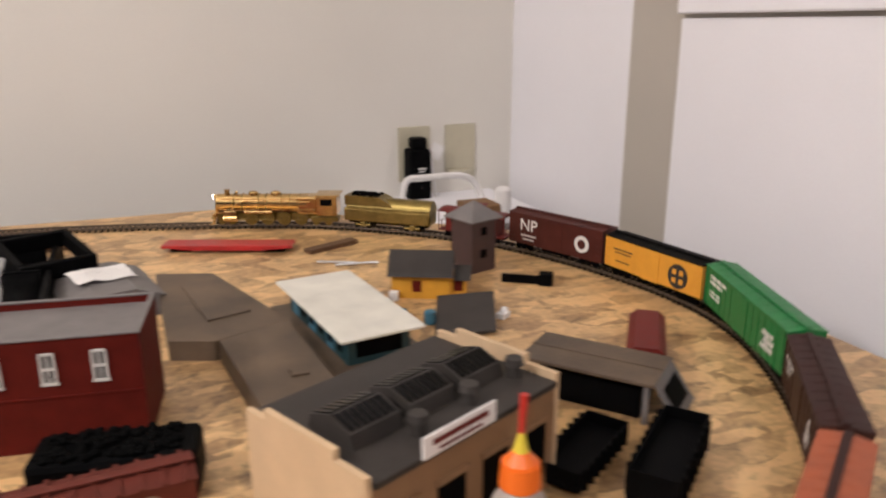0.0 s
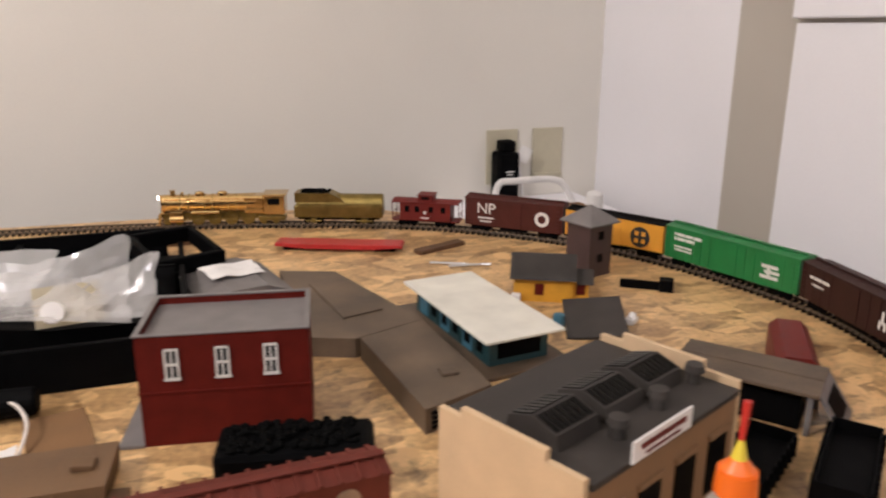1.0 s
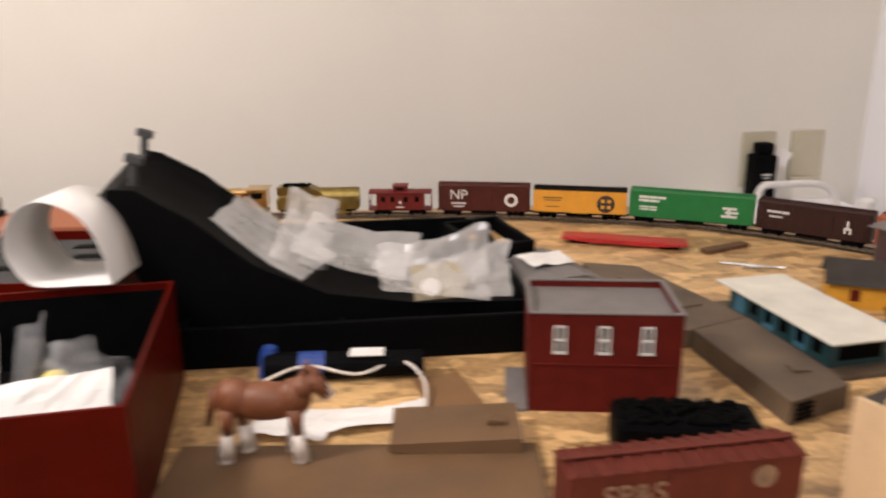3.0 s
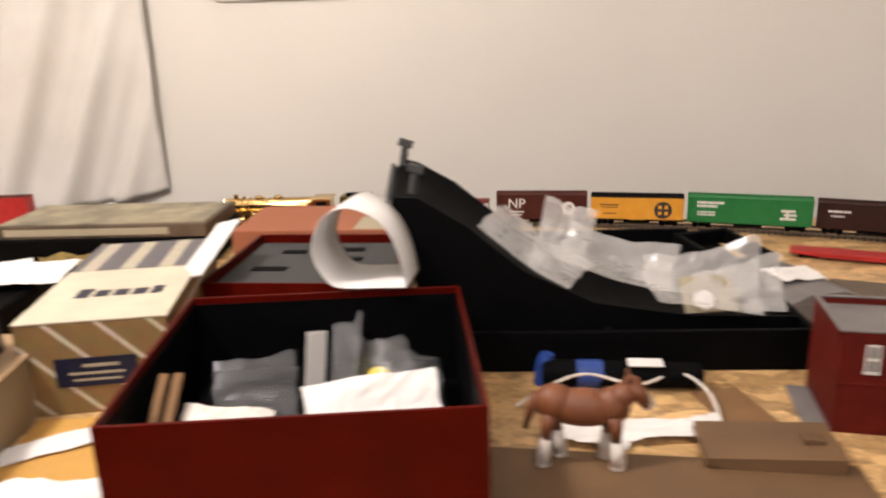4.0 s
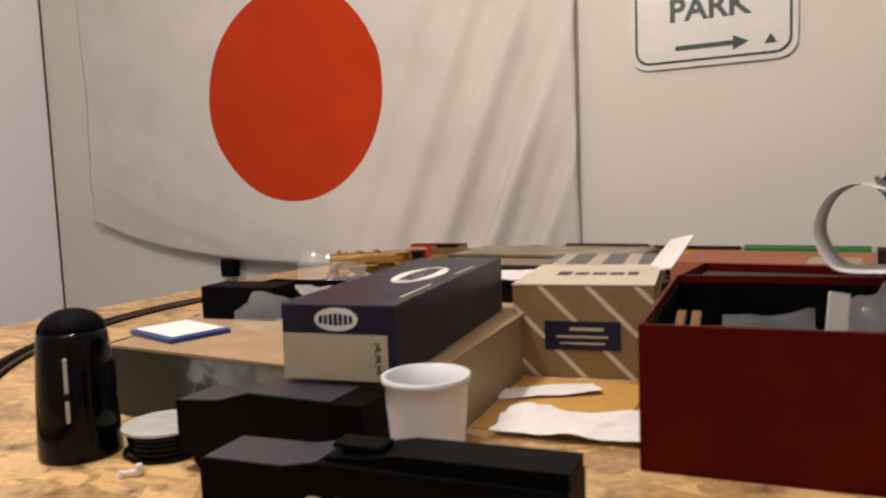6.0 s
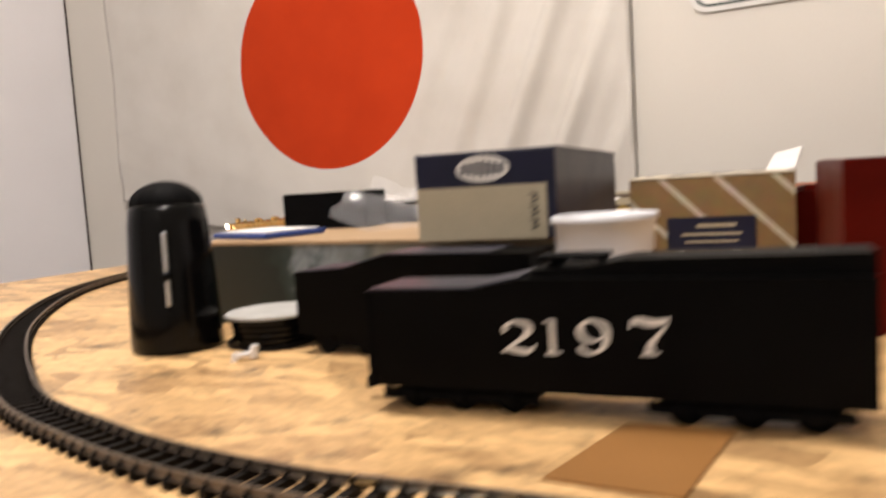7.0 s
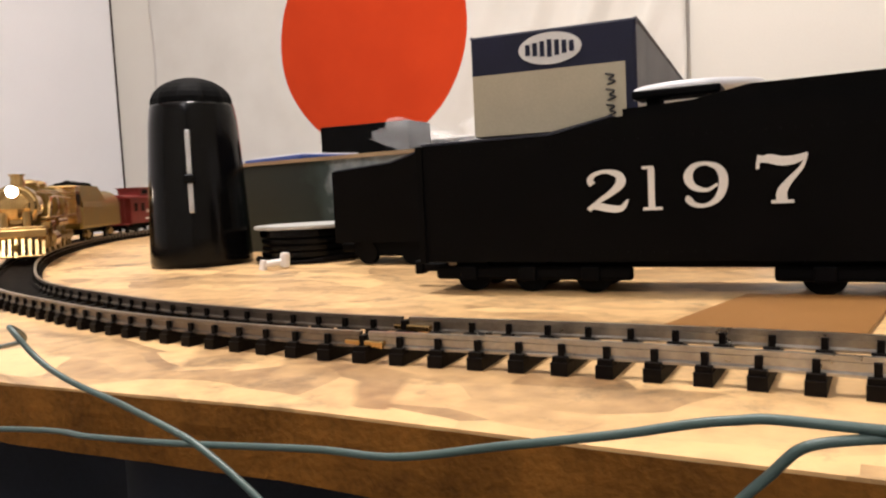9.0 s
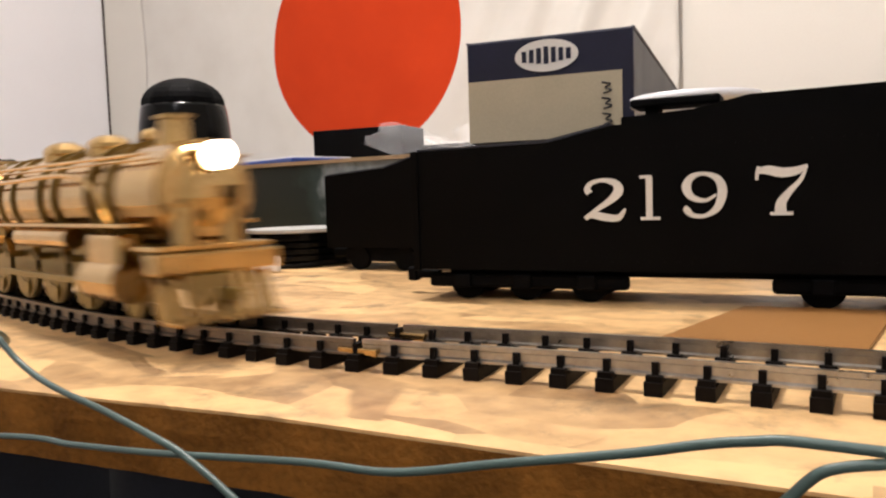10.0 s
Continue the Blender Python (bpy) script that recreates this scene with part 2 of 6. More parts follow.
FADED_INK = surf("faded_lettering", (0.26, 0.17, 0.11), 0.7, vary=0.4, scale=90)
BLACK_INK = surf("black_lettering", (0.02, 0.02, 0.022), 0.6, vary=0.1)
PAPER = surf("white_paper", (0.76, 0.74, 0.72), 0.8, vary=0.06, scale=20)
CARD_CREAM = surf("cream_label", (0.38, 0.33, 0.23), 0.75, vary=0.08, scale=30)
CARD_LABEL = surf("aged_cream_label", (0.46, 0.40, 0.28), 0.75, vary=0.15, scale=30)
BOARD_BROWN = surf("warm_brown_board", (0.15, 0.085, 0.042), 0.55, vary=0.35, scale=14, spec=0.3)
CARD_PALE = surf("pale_cream_card", (0.58, 0.52, 0.40), 0.6, vary=0.15, scale=30)
CREAM = surf("cream_wall", (0.60, 0.43, 0.26), 0.6, vary=0.1)
TAN = surf("tan_wall", (0.24, 0.135, 0.065), 0.6, vary=0.2)
BLUE_BOX = surf("navy_box_print", (0.0075, 0.0090, 0.030), 0.42, vary=0.5, scale=30, spec=0.3)
RED_BOX = surf("dark_red_box_paper", (0.078, 0.0034, 0.0010), 0.4, spec=0.06, vary=0.3, scale=25)
CARDBOARD = surf("brown_cardboard", (0.20, 0.105, 0.042), 0.8, vary=0.15, scale=35)
TAN_EDGE = surf("pale_tan_card", (0.36, 0.24, 0.13), 0.7, vary=0.2, scale=30)
TERRA = surf("terracotta_card", (0.33, 0.11, 0.05), 0.7, vary=0.1)
FOAM = surf("grey_foam", (0.05, 0.05, 0.05), 0.9, vary=0.2, fine=500, bump=0.5)
TEAL = surf("teal_wall", (0.012, 0.048, 0.055), 0.5, vary=0.4)
SKYBLUE = surf("light_blue_wall", (0.055, 0.17, 0.24), 0.5)
HOUSE_YELLOW = surf("house_yellow", (0.62, 0.30, 0.02), 0.55)
ROOF_WHITE = surf("stained_white_roof", (0.68, 0.66, 0.58), 0.6, vary=0.18, scale=28)
TOWER = surf("mauve_brown_tower", (0.062, 0.034, 0.032), 0.6)
RED_CAR = surf("bright_red_plastic", (0.42, 0.02, 0.02), 0.35)
WOOD_STICK = surf("stained_wood", (0.11, 0.055, 0.025), 0.6, vary=0.35, scale=80)
WOOD_SHEET = surf("varnished_wood_sheet", (0.27, 0.125, 0.032), 0.45, vary=0.15, scale=20)
ORANGE_CAP = surf("orange_cap_plastic", (0.85, 0.16, 0.01), 0.35, vary=0.05)
YELLOW_TIP = surf("yellow_tip_plastic", (0.75, 0.60, 0.05), 0.4)
RED_TIP = surf("red_tip_plastic", (0.55, 0.03, 0.02), 0.4)
CLEAR_BOTTLE = surf("cloudy_bottle", (0.45, 0.40, 0.36), 0.3)
HORSE_BROWN = surf("horse_chestnut", (0.17, 0.055, 0.020), 0.5, vary=0.3)
HORSE_WHITE = surf("horse_white", (0.72, 0.66, 0.60), 0.55)
FILM_CLEAR = plastic_film("clear_parts_bag", 0.87, (0.88, 0.89, 0.92))
FILM_MILKY = plastic_film("milky_parts_bag", 0.66, (0.86, 0.84, 0.82))
CUP = surf("frosted_white_cup", (0.70, 0.71, 0.74), 0.35, vary=0.05)
NAVY_CLOTH = surf("dark_navy_cloth", (0.010, 0.014, 0.025), 0.9, vary=0.5)
WIRE = surf("green_grey_wire", (0.060, 0.10, 0.092), 0.4, vary=0.15)
PLATE = surf("almond_wall_plate", (0.50, 0.46, 0.34), 0.4, vary=0.05)
SILVER = surf("brushed_silver", (0.7, 0.7, 0.7), 0.3, metal=1.0)
GREEN_LEAF = surf("green_lichen", (0.03, 0.11, 0.02), 0.9, vary=0.5, scale=200)
SIGN_WHITE = surf("white_sign_face", (0.72, 0.71, 0.68), 0.35, vary=0.05, bump=0.03)
SIGN_DARK = surf("dark_green_sign_print", (0.02, 0.045, 0.035), 0.4)
GOLD_CARD = stripe_material("gold_card_stripes", (0.26, 0.16, 0.06), (0.66, 0.60, 0.48), 45, 33, 0.13)
STRIPE_TOP = stripe_material("cream_card_stripes", (0.50, 0.45, 0.35), (0.13, 0.12, 0.13), 0, 26, 0.6)
FLAG = flag_material()
LAMP_GLOW = glow("headlight_glow", (1.0, 0.82, 0.62), 26)
STEAM_PRINT = picture_material()
BLUE_PLASTIC = surf("blue_plastic", (0.015, 0.05, 0.24), 0.4)

# ---- building helpers ----


def thing(name, label, category, m, group="", kind=""):
    ob = new(name)
    ob.empty_display_size = 0.01
    ob.matrix_world = m
    return tagged(ob, label, category, group, kind)


def part(name, bm, material, parent=None, label="", smooth=False):
    me = bpy.data.meshes.new(name)
    bmesh.ops.recalc_face_normals(bm, faces=bm.faces)
    if smooth:
        for f in bm.faces:
            f.smooth = True
    bm.to_mesh(me)
    bm.free()
    for mm in (material if isinstance(material, (list, tuple)) else [material]):
        me.materials.append(mm)
    ob = new(name, me)
    if parent:
        ob.parent = parent
    return tagged(ob, label)


def B():
    return bmesh.new()


def bx(bm, x0, y0, z0, x1, y1, z1, bev=0.0, m=None):
    """A box between two corners, its edges rounded by bev."""
    t = bmesh.new()
    bmesh.ops.create_cube(t, size=1)
    bmesh.ops.transform(t, verts=t.verts, matrix=Matrix.Translation(((x0 + x1) / 2, (y0 + y1) / 2, (z0 + z1) / 2)) @ Matrix.Diagonal((abs(x1 - x0), abs(y1 - y0), abs(z1 - z0), 1)))
    if bev:
        bmesh.ops.bevel(t, geom=t.edges[:], offset=bev, segments=2, profile=0.5, affect="EDGES")
    if m:
        bmesh.ops.transform(t, verts=t.verts, matrix=m)
    join(bm, t)
    return bm


def join(bm, t):
    me = bpy.data.meshes.new("tmp")
    t.to_mesh(me); t.free()
    bm.from_mesh(me)
    bpy.data.meshes.remove(me)
    return bm


def cyl(bm, p, q, r0, r1=None, n=20, bev=0.0):
    """A cylinder or cone from p to q."""
    p, q = Vector(p), Vector(q)
    r1 = r0 if r1 is None else r1
    t = bmesh.new()
    bmesh.ops.create_cone(t, cap_ends=True, segments=n, radius1=max(r0, 1e-5), radius2=max(r1, 1e-5), depth=(q - p).length)
    if bev:
        bmesh.ops.bevel(t, geom=[e for e in t.edges if len(e.link_faces) == 2 and e.calc_face_angle(0) > 1.0], offset=bev, segments=2, affect="EDGES")
    bmesh.ops.transform(t, verts=t.verts, matrix=Matrix.Translation((p + q) / 2) @ (q - p).to_track_quat("Z", "Y").to_matrix().to_4x4())
    return join(bm, t)


def ball(bm, c, r, squash=(1, 1, 1), n=14):
    t = bmesh.new()
    bmesh.ops.create_uvsphere(t, u_segments=n, v_segments=n // 2 + 2, radius=r)
    bmesh.ops.transform(t, verts=t.verts, matrix=Matrix.Translation(c) @ Matrix.Diagonal((*squash, 1)))
    return join(bm, t)


def prism(bm, pts, z0, z1, m=None):
    """A flat outline in x, y raised from z0 to z1."""
    t = bmesh.new()
    lo = [t.verts.new((x, y, z0)) for x, y in pts]
    hi = [t.verts.new((x, y, z1)) for x, y in pts]
    t.faces.new(lo[::-1]); t.faces.new(hi)
    k = len(pts)
    for i in range(k):
        t.faces.new((lo[i], lo[(i + 1) % k], hi[(i + 1) % k], hi[i]))
    if m:
        bmesh.ops.transform(t, verts=t.verts, matrix=m)
    return join(bm, t)


UPRIGHT = pose(0, 0, 0, 90, 0, 0)   # turns a flat outline x, y into x, z


def tube(bm, pts, r, n=8):
    """A round cable along points."""
    pts = [Vector(p) for p in pts]
    rings = []
    for i, p in enumerate(pts):
        d = (pts[min(i + 1, len(pts) - 1)] - pts[max(i - 1, 0)]).normalized()
        q = d.to_track_quat("Z", "Y")
        rings.append([bm.verts.new(p + q @ Vector((r * math.cos(a * math.tau / n), r * math.sin(a * math.tau / n), 0))) for a in range(n)])
    for a, b in zip(rings, rings[1:]):
        for i in range(n):
            bm.faces.new((a[i], a[(i + 1) % n], b[(i + 1) % n], b[i]))
    bm.faces.new(rings[0][::-1]); bm.faces.new(rings[-1])
    return bm


def smooth_line(pts, closed=False, steps=12):
    """Catmull-Rom through control points."""
    pts = [Vector(p) for p in pts]
    k, out = len(pts), []
    for i in range(k if closed else k - 1):
        a, b, c, d = (pts[j % k] if closed else pts[min(max(j, 0), k - 1)] for j in (i - 1, i, i + 1, i + 2))
        for s in range(steps):
            t = s / steps
            out.append(0.5 * ((2 * b) + (c - a) * t + (2 * a - 5 * b + 4 * c - d) * t * t + (3 * b - a - 3 * c + d) * t ** 3))
    if not closed:
        out.append(pts[-1])
    return out


def wavy(bm, w, h, nx, ny, f):
    """A sheet of nx by ny cells with heights f(u, v), given thickness by its own back."""
    g = [[bm.verts.new(f(i / nx, j / ny)) for i in range(nx + 1)] for j in range(ny + 1)]
    for j in range(ny):
        for i in range(nx):
            bm.faces.new((g[j][i], g[j][i + 1], g[j + 1][i + 1], g[j + 1][i]))
    return bm


def crumpled(w, h, amp, seed, nx=14, ny=10):
    """A crumpled sheet lying in x, y."""
    bm = B()
    off = Vector((seed * 7.3, seed * 3.1, seed))
    wavy(bm, w, h, nx, ny, lambda u, v: Vector(((u - 0.5) * w + amp * 0.5 * noise.noise(Vector((u * 3, v * 3, 5)) + off), (v - 0.5) * h + amp * 0.5 * noise.noise(Vector((u * 3, v * 3, 9)) + off),
         amp * (noise.noise(Vector((u * 2.2, v * 2.2, 0)) + off) + 0.6 * abs(noise.noise(Vector((u * 6, v * 6, 2)) + off))))))
    return bm


def letters(text, size, material, parent, m, depth=0.0002, name="lettering", label="", bold=0.0):
    """Raised lettering in the built-in font, as a mesh part at m (x along the line, y up)."""
    c = bpy.data.curves.new("lettering", "FONT")
    c.offset = bold
    c.body, c.size, c.extrude, c.align_x, c.align_y = text, size, depth, "CENTER", "CENTER"
    tmp = bpy.data.objects.new("lettering", c)
    scene.collection.objects.link(tmp)
    bpy.context.view_layer.update()
    me = bpy.data.meshes.new_from_object(tmp.evaluated_get(bpy.context.evaluated_depsgraph_get()))
    bpy.data.objects.remove(tmp)
    me.transform(m)
    me.materials.clear(); me.materials.append(material)
    ob = new(name, me)
    ob.parent = parent
    return tagged(ob, label)


def bars(parent, rows, material, m, name="printed_line", label=""):
    """Writing too small to read: plain bars (x, y, width, height) on the face m."""
    bm = B()
    for x, y, w, h in rows:
        bx(bm, x - w / 2, y - h / 2, -0.0002, x + w / 2, y + h / 2, 0.0002, m=m)
    return tagged(part(name, bm, material, parent, label), kind="stuff")


# ---- the room ----
def wall_box(name, c0, c1, material, label=""):
    return tagged(part(name, bx(B(), *c0, *c1), material), label or "painted plaster wall", "wall", kind="structure")


wall_box("wall_north", (-0.1, 0.0, -0.8), (3.52, 0.1, 1.62), WALL, "plain beige painted wall behind the layout")
wall_box("wall_west", (-0.1, -4.0, -0.8), (0.0, 0.0, 1.62), WALL_COOL_LIT, "white side wall with cool light painted into its colour")
wall_box("wall_east", (3.52, -0.412, -0.8), (3.62, 0.1, 1.62), WALL_COOL_LIT, "white wall beside the corner, cool light painted into its colour")
# Built flush; the shade of the stepped-back face is painted as grey-beige.
wall_box("wall_east_return", (3.52, -4.0, -0.8), (3.62, -0.412, 1.62), RETURN_SHADE, "strip of the side wall, a recess's shade painted grey-beige")
wall_box("wall_south", (-0.1, -4.1, -0.8), (3.62, -4.0, 1.62), WALL, "plain beige painted wall")
tagged(part("floor", bx(B(), -0.1, -4.1, -0.9, 3.62, 0.1, -0.8), CARPET), "dark carpeted floor", "floor", kind="structure")
tagged(part("ceiling", bx(B(), -0.1, -4.1, 1.62, 3.62, 0.1, 1.72), CEIL), "white ceiling", "ceiling", kind="structure")
door = thing("door_1", "white flush closet door with a top rail in the side wall", "door", pose(3.52, 0, 0), kind="structure")
part("door_leaf", bx(B(), -0.012, -1.45, -0.8, 0.0, -0.545, 0.297, 0.002), WALL_COOL_LIT, door)
part("door_header", bx(B(), -0.022, -1.5, 0.303, 0.0, -0.545, 0.42, 0.003), WALL_COOL_LIT, door)
# Dark strip added up the corner in place of its shadow line.
tagged(part("corner_shadow_strip", bx(B(), 0.0, -0.004, -0.8, 0.004, -0.0, 1.62), surf("corner_shadow_brown", (0.035, 0.02, 0.014), 0.9)), "thin dark brown strip for the shadow in the wall corner", "trim", kind="structure")

# ---- table ----
table = thing("layout_table", "strand board layout table with raw sawn edges", "table", pose(0, 0, 0))
TABLE_OUTLINE = [(1.17, -1.430), (1.927, -1.4035), (1.993, -1.3945), (2.045, -1.3915), (2.09, -1.3885), (2.40, -1.386), (3.345, -1.392), (3.345, -0.80), (3.32, -0.60), (2.92, -0.228), (1.17, -0.14)]
part("table_top", prism(B(), TABLE_OUTLINE, -0.0122, 0.0), OSB, table)


def edge_strip(a, b, out):
    a, b, out = Vector((*a, 0)), Vector((*b, 0)), Vector((*out, 0))
    bm = B()
    n = 160
    rows = []
    for k, z in enumerate((-0.0003, -0.004, -0.0085, -0.0125)):
        rows.append([bm.verts.new(a.lerp(b, i / n) + out * (0.0006 + 0.0012 * abs(noise.noise((a.lerp(b, i / n) * 70) + Vector((0, 0, k * 0.8)))) * (k in (1, 2) or 0.4)) + Vector((0, 0, z))) for i in range(n + 1)])
    for r, s in zip(rows, rows[1:]):
        for i in range(n):
            bm.faces.new((r[i], r[i + 1], s[i + 1], s[i]))
    return bm


for i in range(6):
    part("sawn_edge", edge_strip(TABLE_OUTLINE[i], TABLE_OUTLINE[i + 1], (0, -1)), OSB_EDGE, table, "rough dark sawn edge")
part("sawn_edge", edge_strip(TABLE_OUTLINE[-1], TABLE_OUTLINE[0], (-1, 0)), OSB_EDGE, table, "rough dark sawn edge")
for lx, ly in ((1.25, -1.3), (3.3, -1.3), (1.25, -0.3), (3.3, -0.3)):
    part("leg", bx(B(), lx - 0.03, ly - 0.03, -0.8, lx + 0.03, ly + 0.03, -0.0116, 0.003), CARDBOARD, table)
cloth = B()
wavy(cloth, 1, 1, 120, 8, lambda u, v: Vector((1.2 + u * 1.9, -1.372 + 0.012 * math.sin(u * 90 + 2 * math.sin(u * 17)) + 0.008 * noise.noise(Vector((u * 40, v * 3, 0))), -0.0125 - v * 0.7)))
skirt = tagged(part("hanging_cloth", cloth, NAVY_CLOTH, smooth=True), "dark navy cloth hanging in folds below the table edge", "cloth")

# ---- track ----
CENTRE = [(3.276, -0.88), (3.20, -0.615), (3.03, -0.43), (2.83, -0.335), (2.58, -0.27), (2.30, -0.243), (1.95, -0.228), (1.63, -0.24),
          (1.43, -0.32), (1.315, -0.51), (1.295, -0.76), (1.375, -0.99), (1.545, -1.172), (1.745, -1.303), (1.86, -1.342), (1.96, -1.353),
          (2.10, -1.3445), (2.50, -1.356), (2.80, -1.345), (3.05, -1.245), (3.21, -1.08)]
LINE = smooth_line([(x, y, 0) for x, y in CENTRE], closed=True, steps=24)
LENGTHS = [0.0]
for a, b in zip(LINE, LINE[1:] + LINE[:1]):
    LENGTHS.append(LENGTHS[-1] + (b - a).length)
LOOP = LENGTHS[-1]


def on_track(s):
    """The place on the centre line s metres along the way of travel."""
    s %= LOOP
    i = int(np.searchsorted(LENGTHS, s, side="right")) - 1
    f = (s - LENGTHS[i]) / (LENGTHS[i + 1] - LENGTHS[i])
    return LINE[i].lerp(LINE[(i + 1) % len(LINE)], f)


def nearest_on_track(x, y):
    return LENGTHS[min(range(len(LINE)), key=lambda i: (LINE[i] - Vector((x, y, 0))).length)]


RAIL_TOP = 0.0063


def rail(bm, s0, s1, side):
    """An I-shaped rail swept along the line."""
    prof = [(-0.0011, 0.003), (0.0011, 0.003), (0.0011, 0.0035), (0.0004, 0.0038), (0.0004, 0.0052), (0.0006, 0.0054), (0.0006, RAIL_TOP), (-0.0006, RAIL_TOP), (-0.0006, 0.0054), (-0.0004, 0.0052), (-0.0004, 0.0038), (-0.0011, 0.0035)]
    n = max(2, int((s1 - s0) / 0.012))
    prev = None
    for i in range(n + 1):
        s = s0 + (s1 - s0) * i / n
        p, d = on_track(s), (on_track(s + 0.004) - on_track(s - 0.004)).normalized()
        nrm = Vector((-d.y, d.x, 0))
        ring = [bm.verts.new(p + nrm * (side * 0.0089 + o) + Vector((0, 0, z))) for o, z in prof]
        if prev:
            for k in range(len(prof)):
                bm.faces.new((prev[k], prev[(k + 1) % len(prof)], ring[(k + 1) % len(prof)], ring[k]))
        prev = ring
    return bm


JOINT = nearest_on_track(1.985, -1.352)
track = thing("railway_track", "oval of model railway track with black ties", "track", pose(0, 0, 0))
for side in (-1, 1):
    part("rail", rail(B(), JOINT, JOINT + 0.9, side), STEEL, track, "bright nickel silver rail")
    part("rail", rail(B(), JOINT + 0.902, JOINT + LOOP - 0.002, side), RAIL_DARK, track, "dull weathered rail")
    p = on_track(JOINT)
    part("rail_joiner", bx(B(), p.x - 0.005, p.y + side * 0.0089 - 0.0013, 0.003, p.x + 0.005, p.y + side * 0.0089 + 0.0013, 0.0046, 0.0003), BRASS, track)

# ---- the train: each vehicle's x points along the way of travel, z = 0 at the rail top ----
def side_face(side, x, z, y):
    """A face on a vehicle's side on which writing reads from outside: x along the line, y up."""
    return Matrix.Translation((x, y * side, z)) @ (pose(0, 0, 0, 90, 0, 180) if side > 0 else pose(0, 0, 0, 90, 0, 0))


def truck(parent, x, mat=BLACK):
    t = B()
    for sd in (-1, 1):
        bx(t, x - 0.012, sd * 0.0105 - 0.001, 0.0035, x + 0.012, sd * 0.0105 + 0.001, 0.0065, 0.0008)
        bx(t, x - 0.004, sd * 0.0105 - 0.0014, 0.002, x + 0.004, sd * 0.0105 + 0.0014, 0.009, 0.0006)
    bx(t, x - 0.004, -0.010, 0.005, x + 0.004, 0.010, 0.009)
    tr = part("truck", t, mat, parent)
    for dx in (-0.0095, 0.0095):
        for sd in (-1, 1):
            w = cyl(B(), (x + dx, sd * 0.0078, 0.0048), (x + dx, sd * 0.0095, 0.0048), 0.0048, n=18)
            part("wheel", w, BLACK, tr)
    return tr


def boxcar(name, label, length, mat, roof_mat, height=0.0375, ribs=0, walk_mat=None):
    ob = thing(name, label, "freight car", pose(0, 0, 0), "cars of the moving train")
    h, w, z0 = length / 2, 0.0155, 0.0095
    part("body", bx(B(), -h, -w, z0, h, w, z0 + height, 0.0006), mat, ob)
    r = prism(B(), [(-w - 0.0006, z0 + height), (w + 0.0006, z0 + height), (w + 0.0006, z0 + height + 0.0008), (0, z0 + height + 0.0032), (-w - 0.0006, z0 + height + 0.0008)], -h - 0.0005, h + 0.0005, m=pose(0, 0, 0, 90, 0, 90))
    part("roof", r, roof_mat, ob)
    for i in range(11):
        x = -h + length * (i + 0.5) / 11
        part("roof_rib", prism(B(), [(-w - 0.0007, z0 + height + 0.0008), (w + 0.0007, z0 + height + 0.0008), (0, z0 + height + 0.0036)], x - 0.0004, x + 0.0004, m=pose(0, 0, 0, 90, 0, 90)), roof_mat, ob)
    part("running_board", bx(B(), -h, -0.0025, z0 + height + 0.0036, h, 0.0025, z0 + height + 0.0046, 0.0002), walk_mat or roof_mat, ob)
    for sd in (-1, 1):
        part("sliding_door", bx(B(), -0.013, sd * w - 0.0008 * (sd < 0), z0 + 0.001, 0.013, sd * w + 0.0008 * (sd > 0), z0 + height - 0.002, 0.0002), mat, ob)
        for ex in (-h + 0.005, h - 0.005):
            lad = B()
            for k in range(6):
                bx(lad, ex - 0.0035, sd * (w + 0.0002), z0 + 0.003 + k * 0.0055, ex + 0.0035, sd * (w + 0.0009), z0 + 0.0036 + k * 0.0055)
            tagged(part("ladder", lad, mat, ob), kind="stuff")
        if ribs:
            for k in range(ribs):
                x = -h + length * (k + 0.5) / ribs
                if abs(x) > 0.014:
                    part("panel_seam", bx(B(), x - 0.0004, sd * (w - 0.0002), z0, x + 0.0004, sd * (w + 0.0005), z0 + height - 0.001), mat, ob)
    u = B()
    bx(u, -h + 0.004, -0.005, 0.006, h - 0.004, 0.005, z0)
    bx(u, -0.02, -0.012, 0.005, 0.02, 0.012, z0)
    part("underframe", u, BLACK, ob)
    truck(ob, -h + 0.022); truck(ob, h - 0.022)
    for sd in (-1, 1):
        part("coupler", bx(B(), sd * (h - 0.002), -0.0014, 0.006, sd * (h + 0.0045), 0.0014, 0.0085, 0.0004), BLACK, ob)
    return ob


def ring_mark(ob, side, x, z, r, mats):
    a = part("round_emblem", cyl(B(), (0, 0, -0.0002), (0, 0, 0.0003), r, n=28), mats[0], ob, "white round emblem")
    a.data.transform(side_face(side, x, z, 0.0156))
    b = part("emblem_core", cyl(B(), (0, 0, -0.0002), (0, 0, 0.0005), r * 0.55, n=24), mats[1], ob)
    b.data.transform(side_face(side, x, z, 0.0156))


TRAIN = []   # vehicle, its length, the gap behind it

# locomotive
loco = thing("steam_locomotive", "unpainted brass steam locomotive with its headlight lit", "locomotive", pose(0, 0, 0), "cars of the moving train")
L = 0.205
zb = 0.0315
part("boiler", cyl(cyl(B(), (-0.045, 0, zb), (0.060, 0, zb), 0.0138, 0.0125, 28), (0.060, 0, zb), (0.088, 0, zb), 0.0128, 0.0128, 28, 0.0006), BRASS, loco, smooth=False)
part("smokebox_front", ball(cyl(B(), (0.088, 0, zb), (0.0895, 0, zb), 0.0118, 0.0108, 28), (0.0895, 0, zb), 0.0085, (0.3, 1, 1)), BRASS, loco)
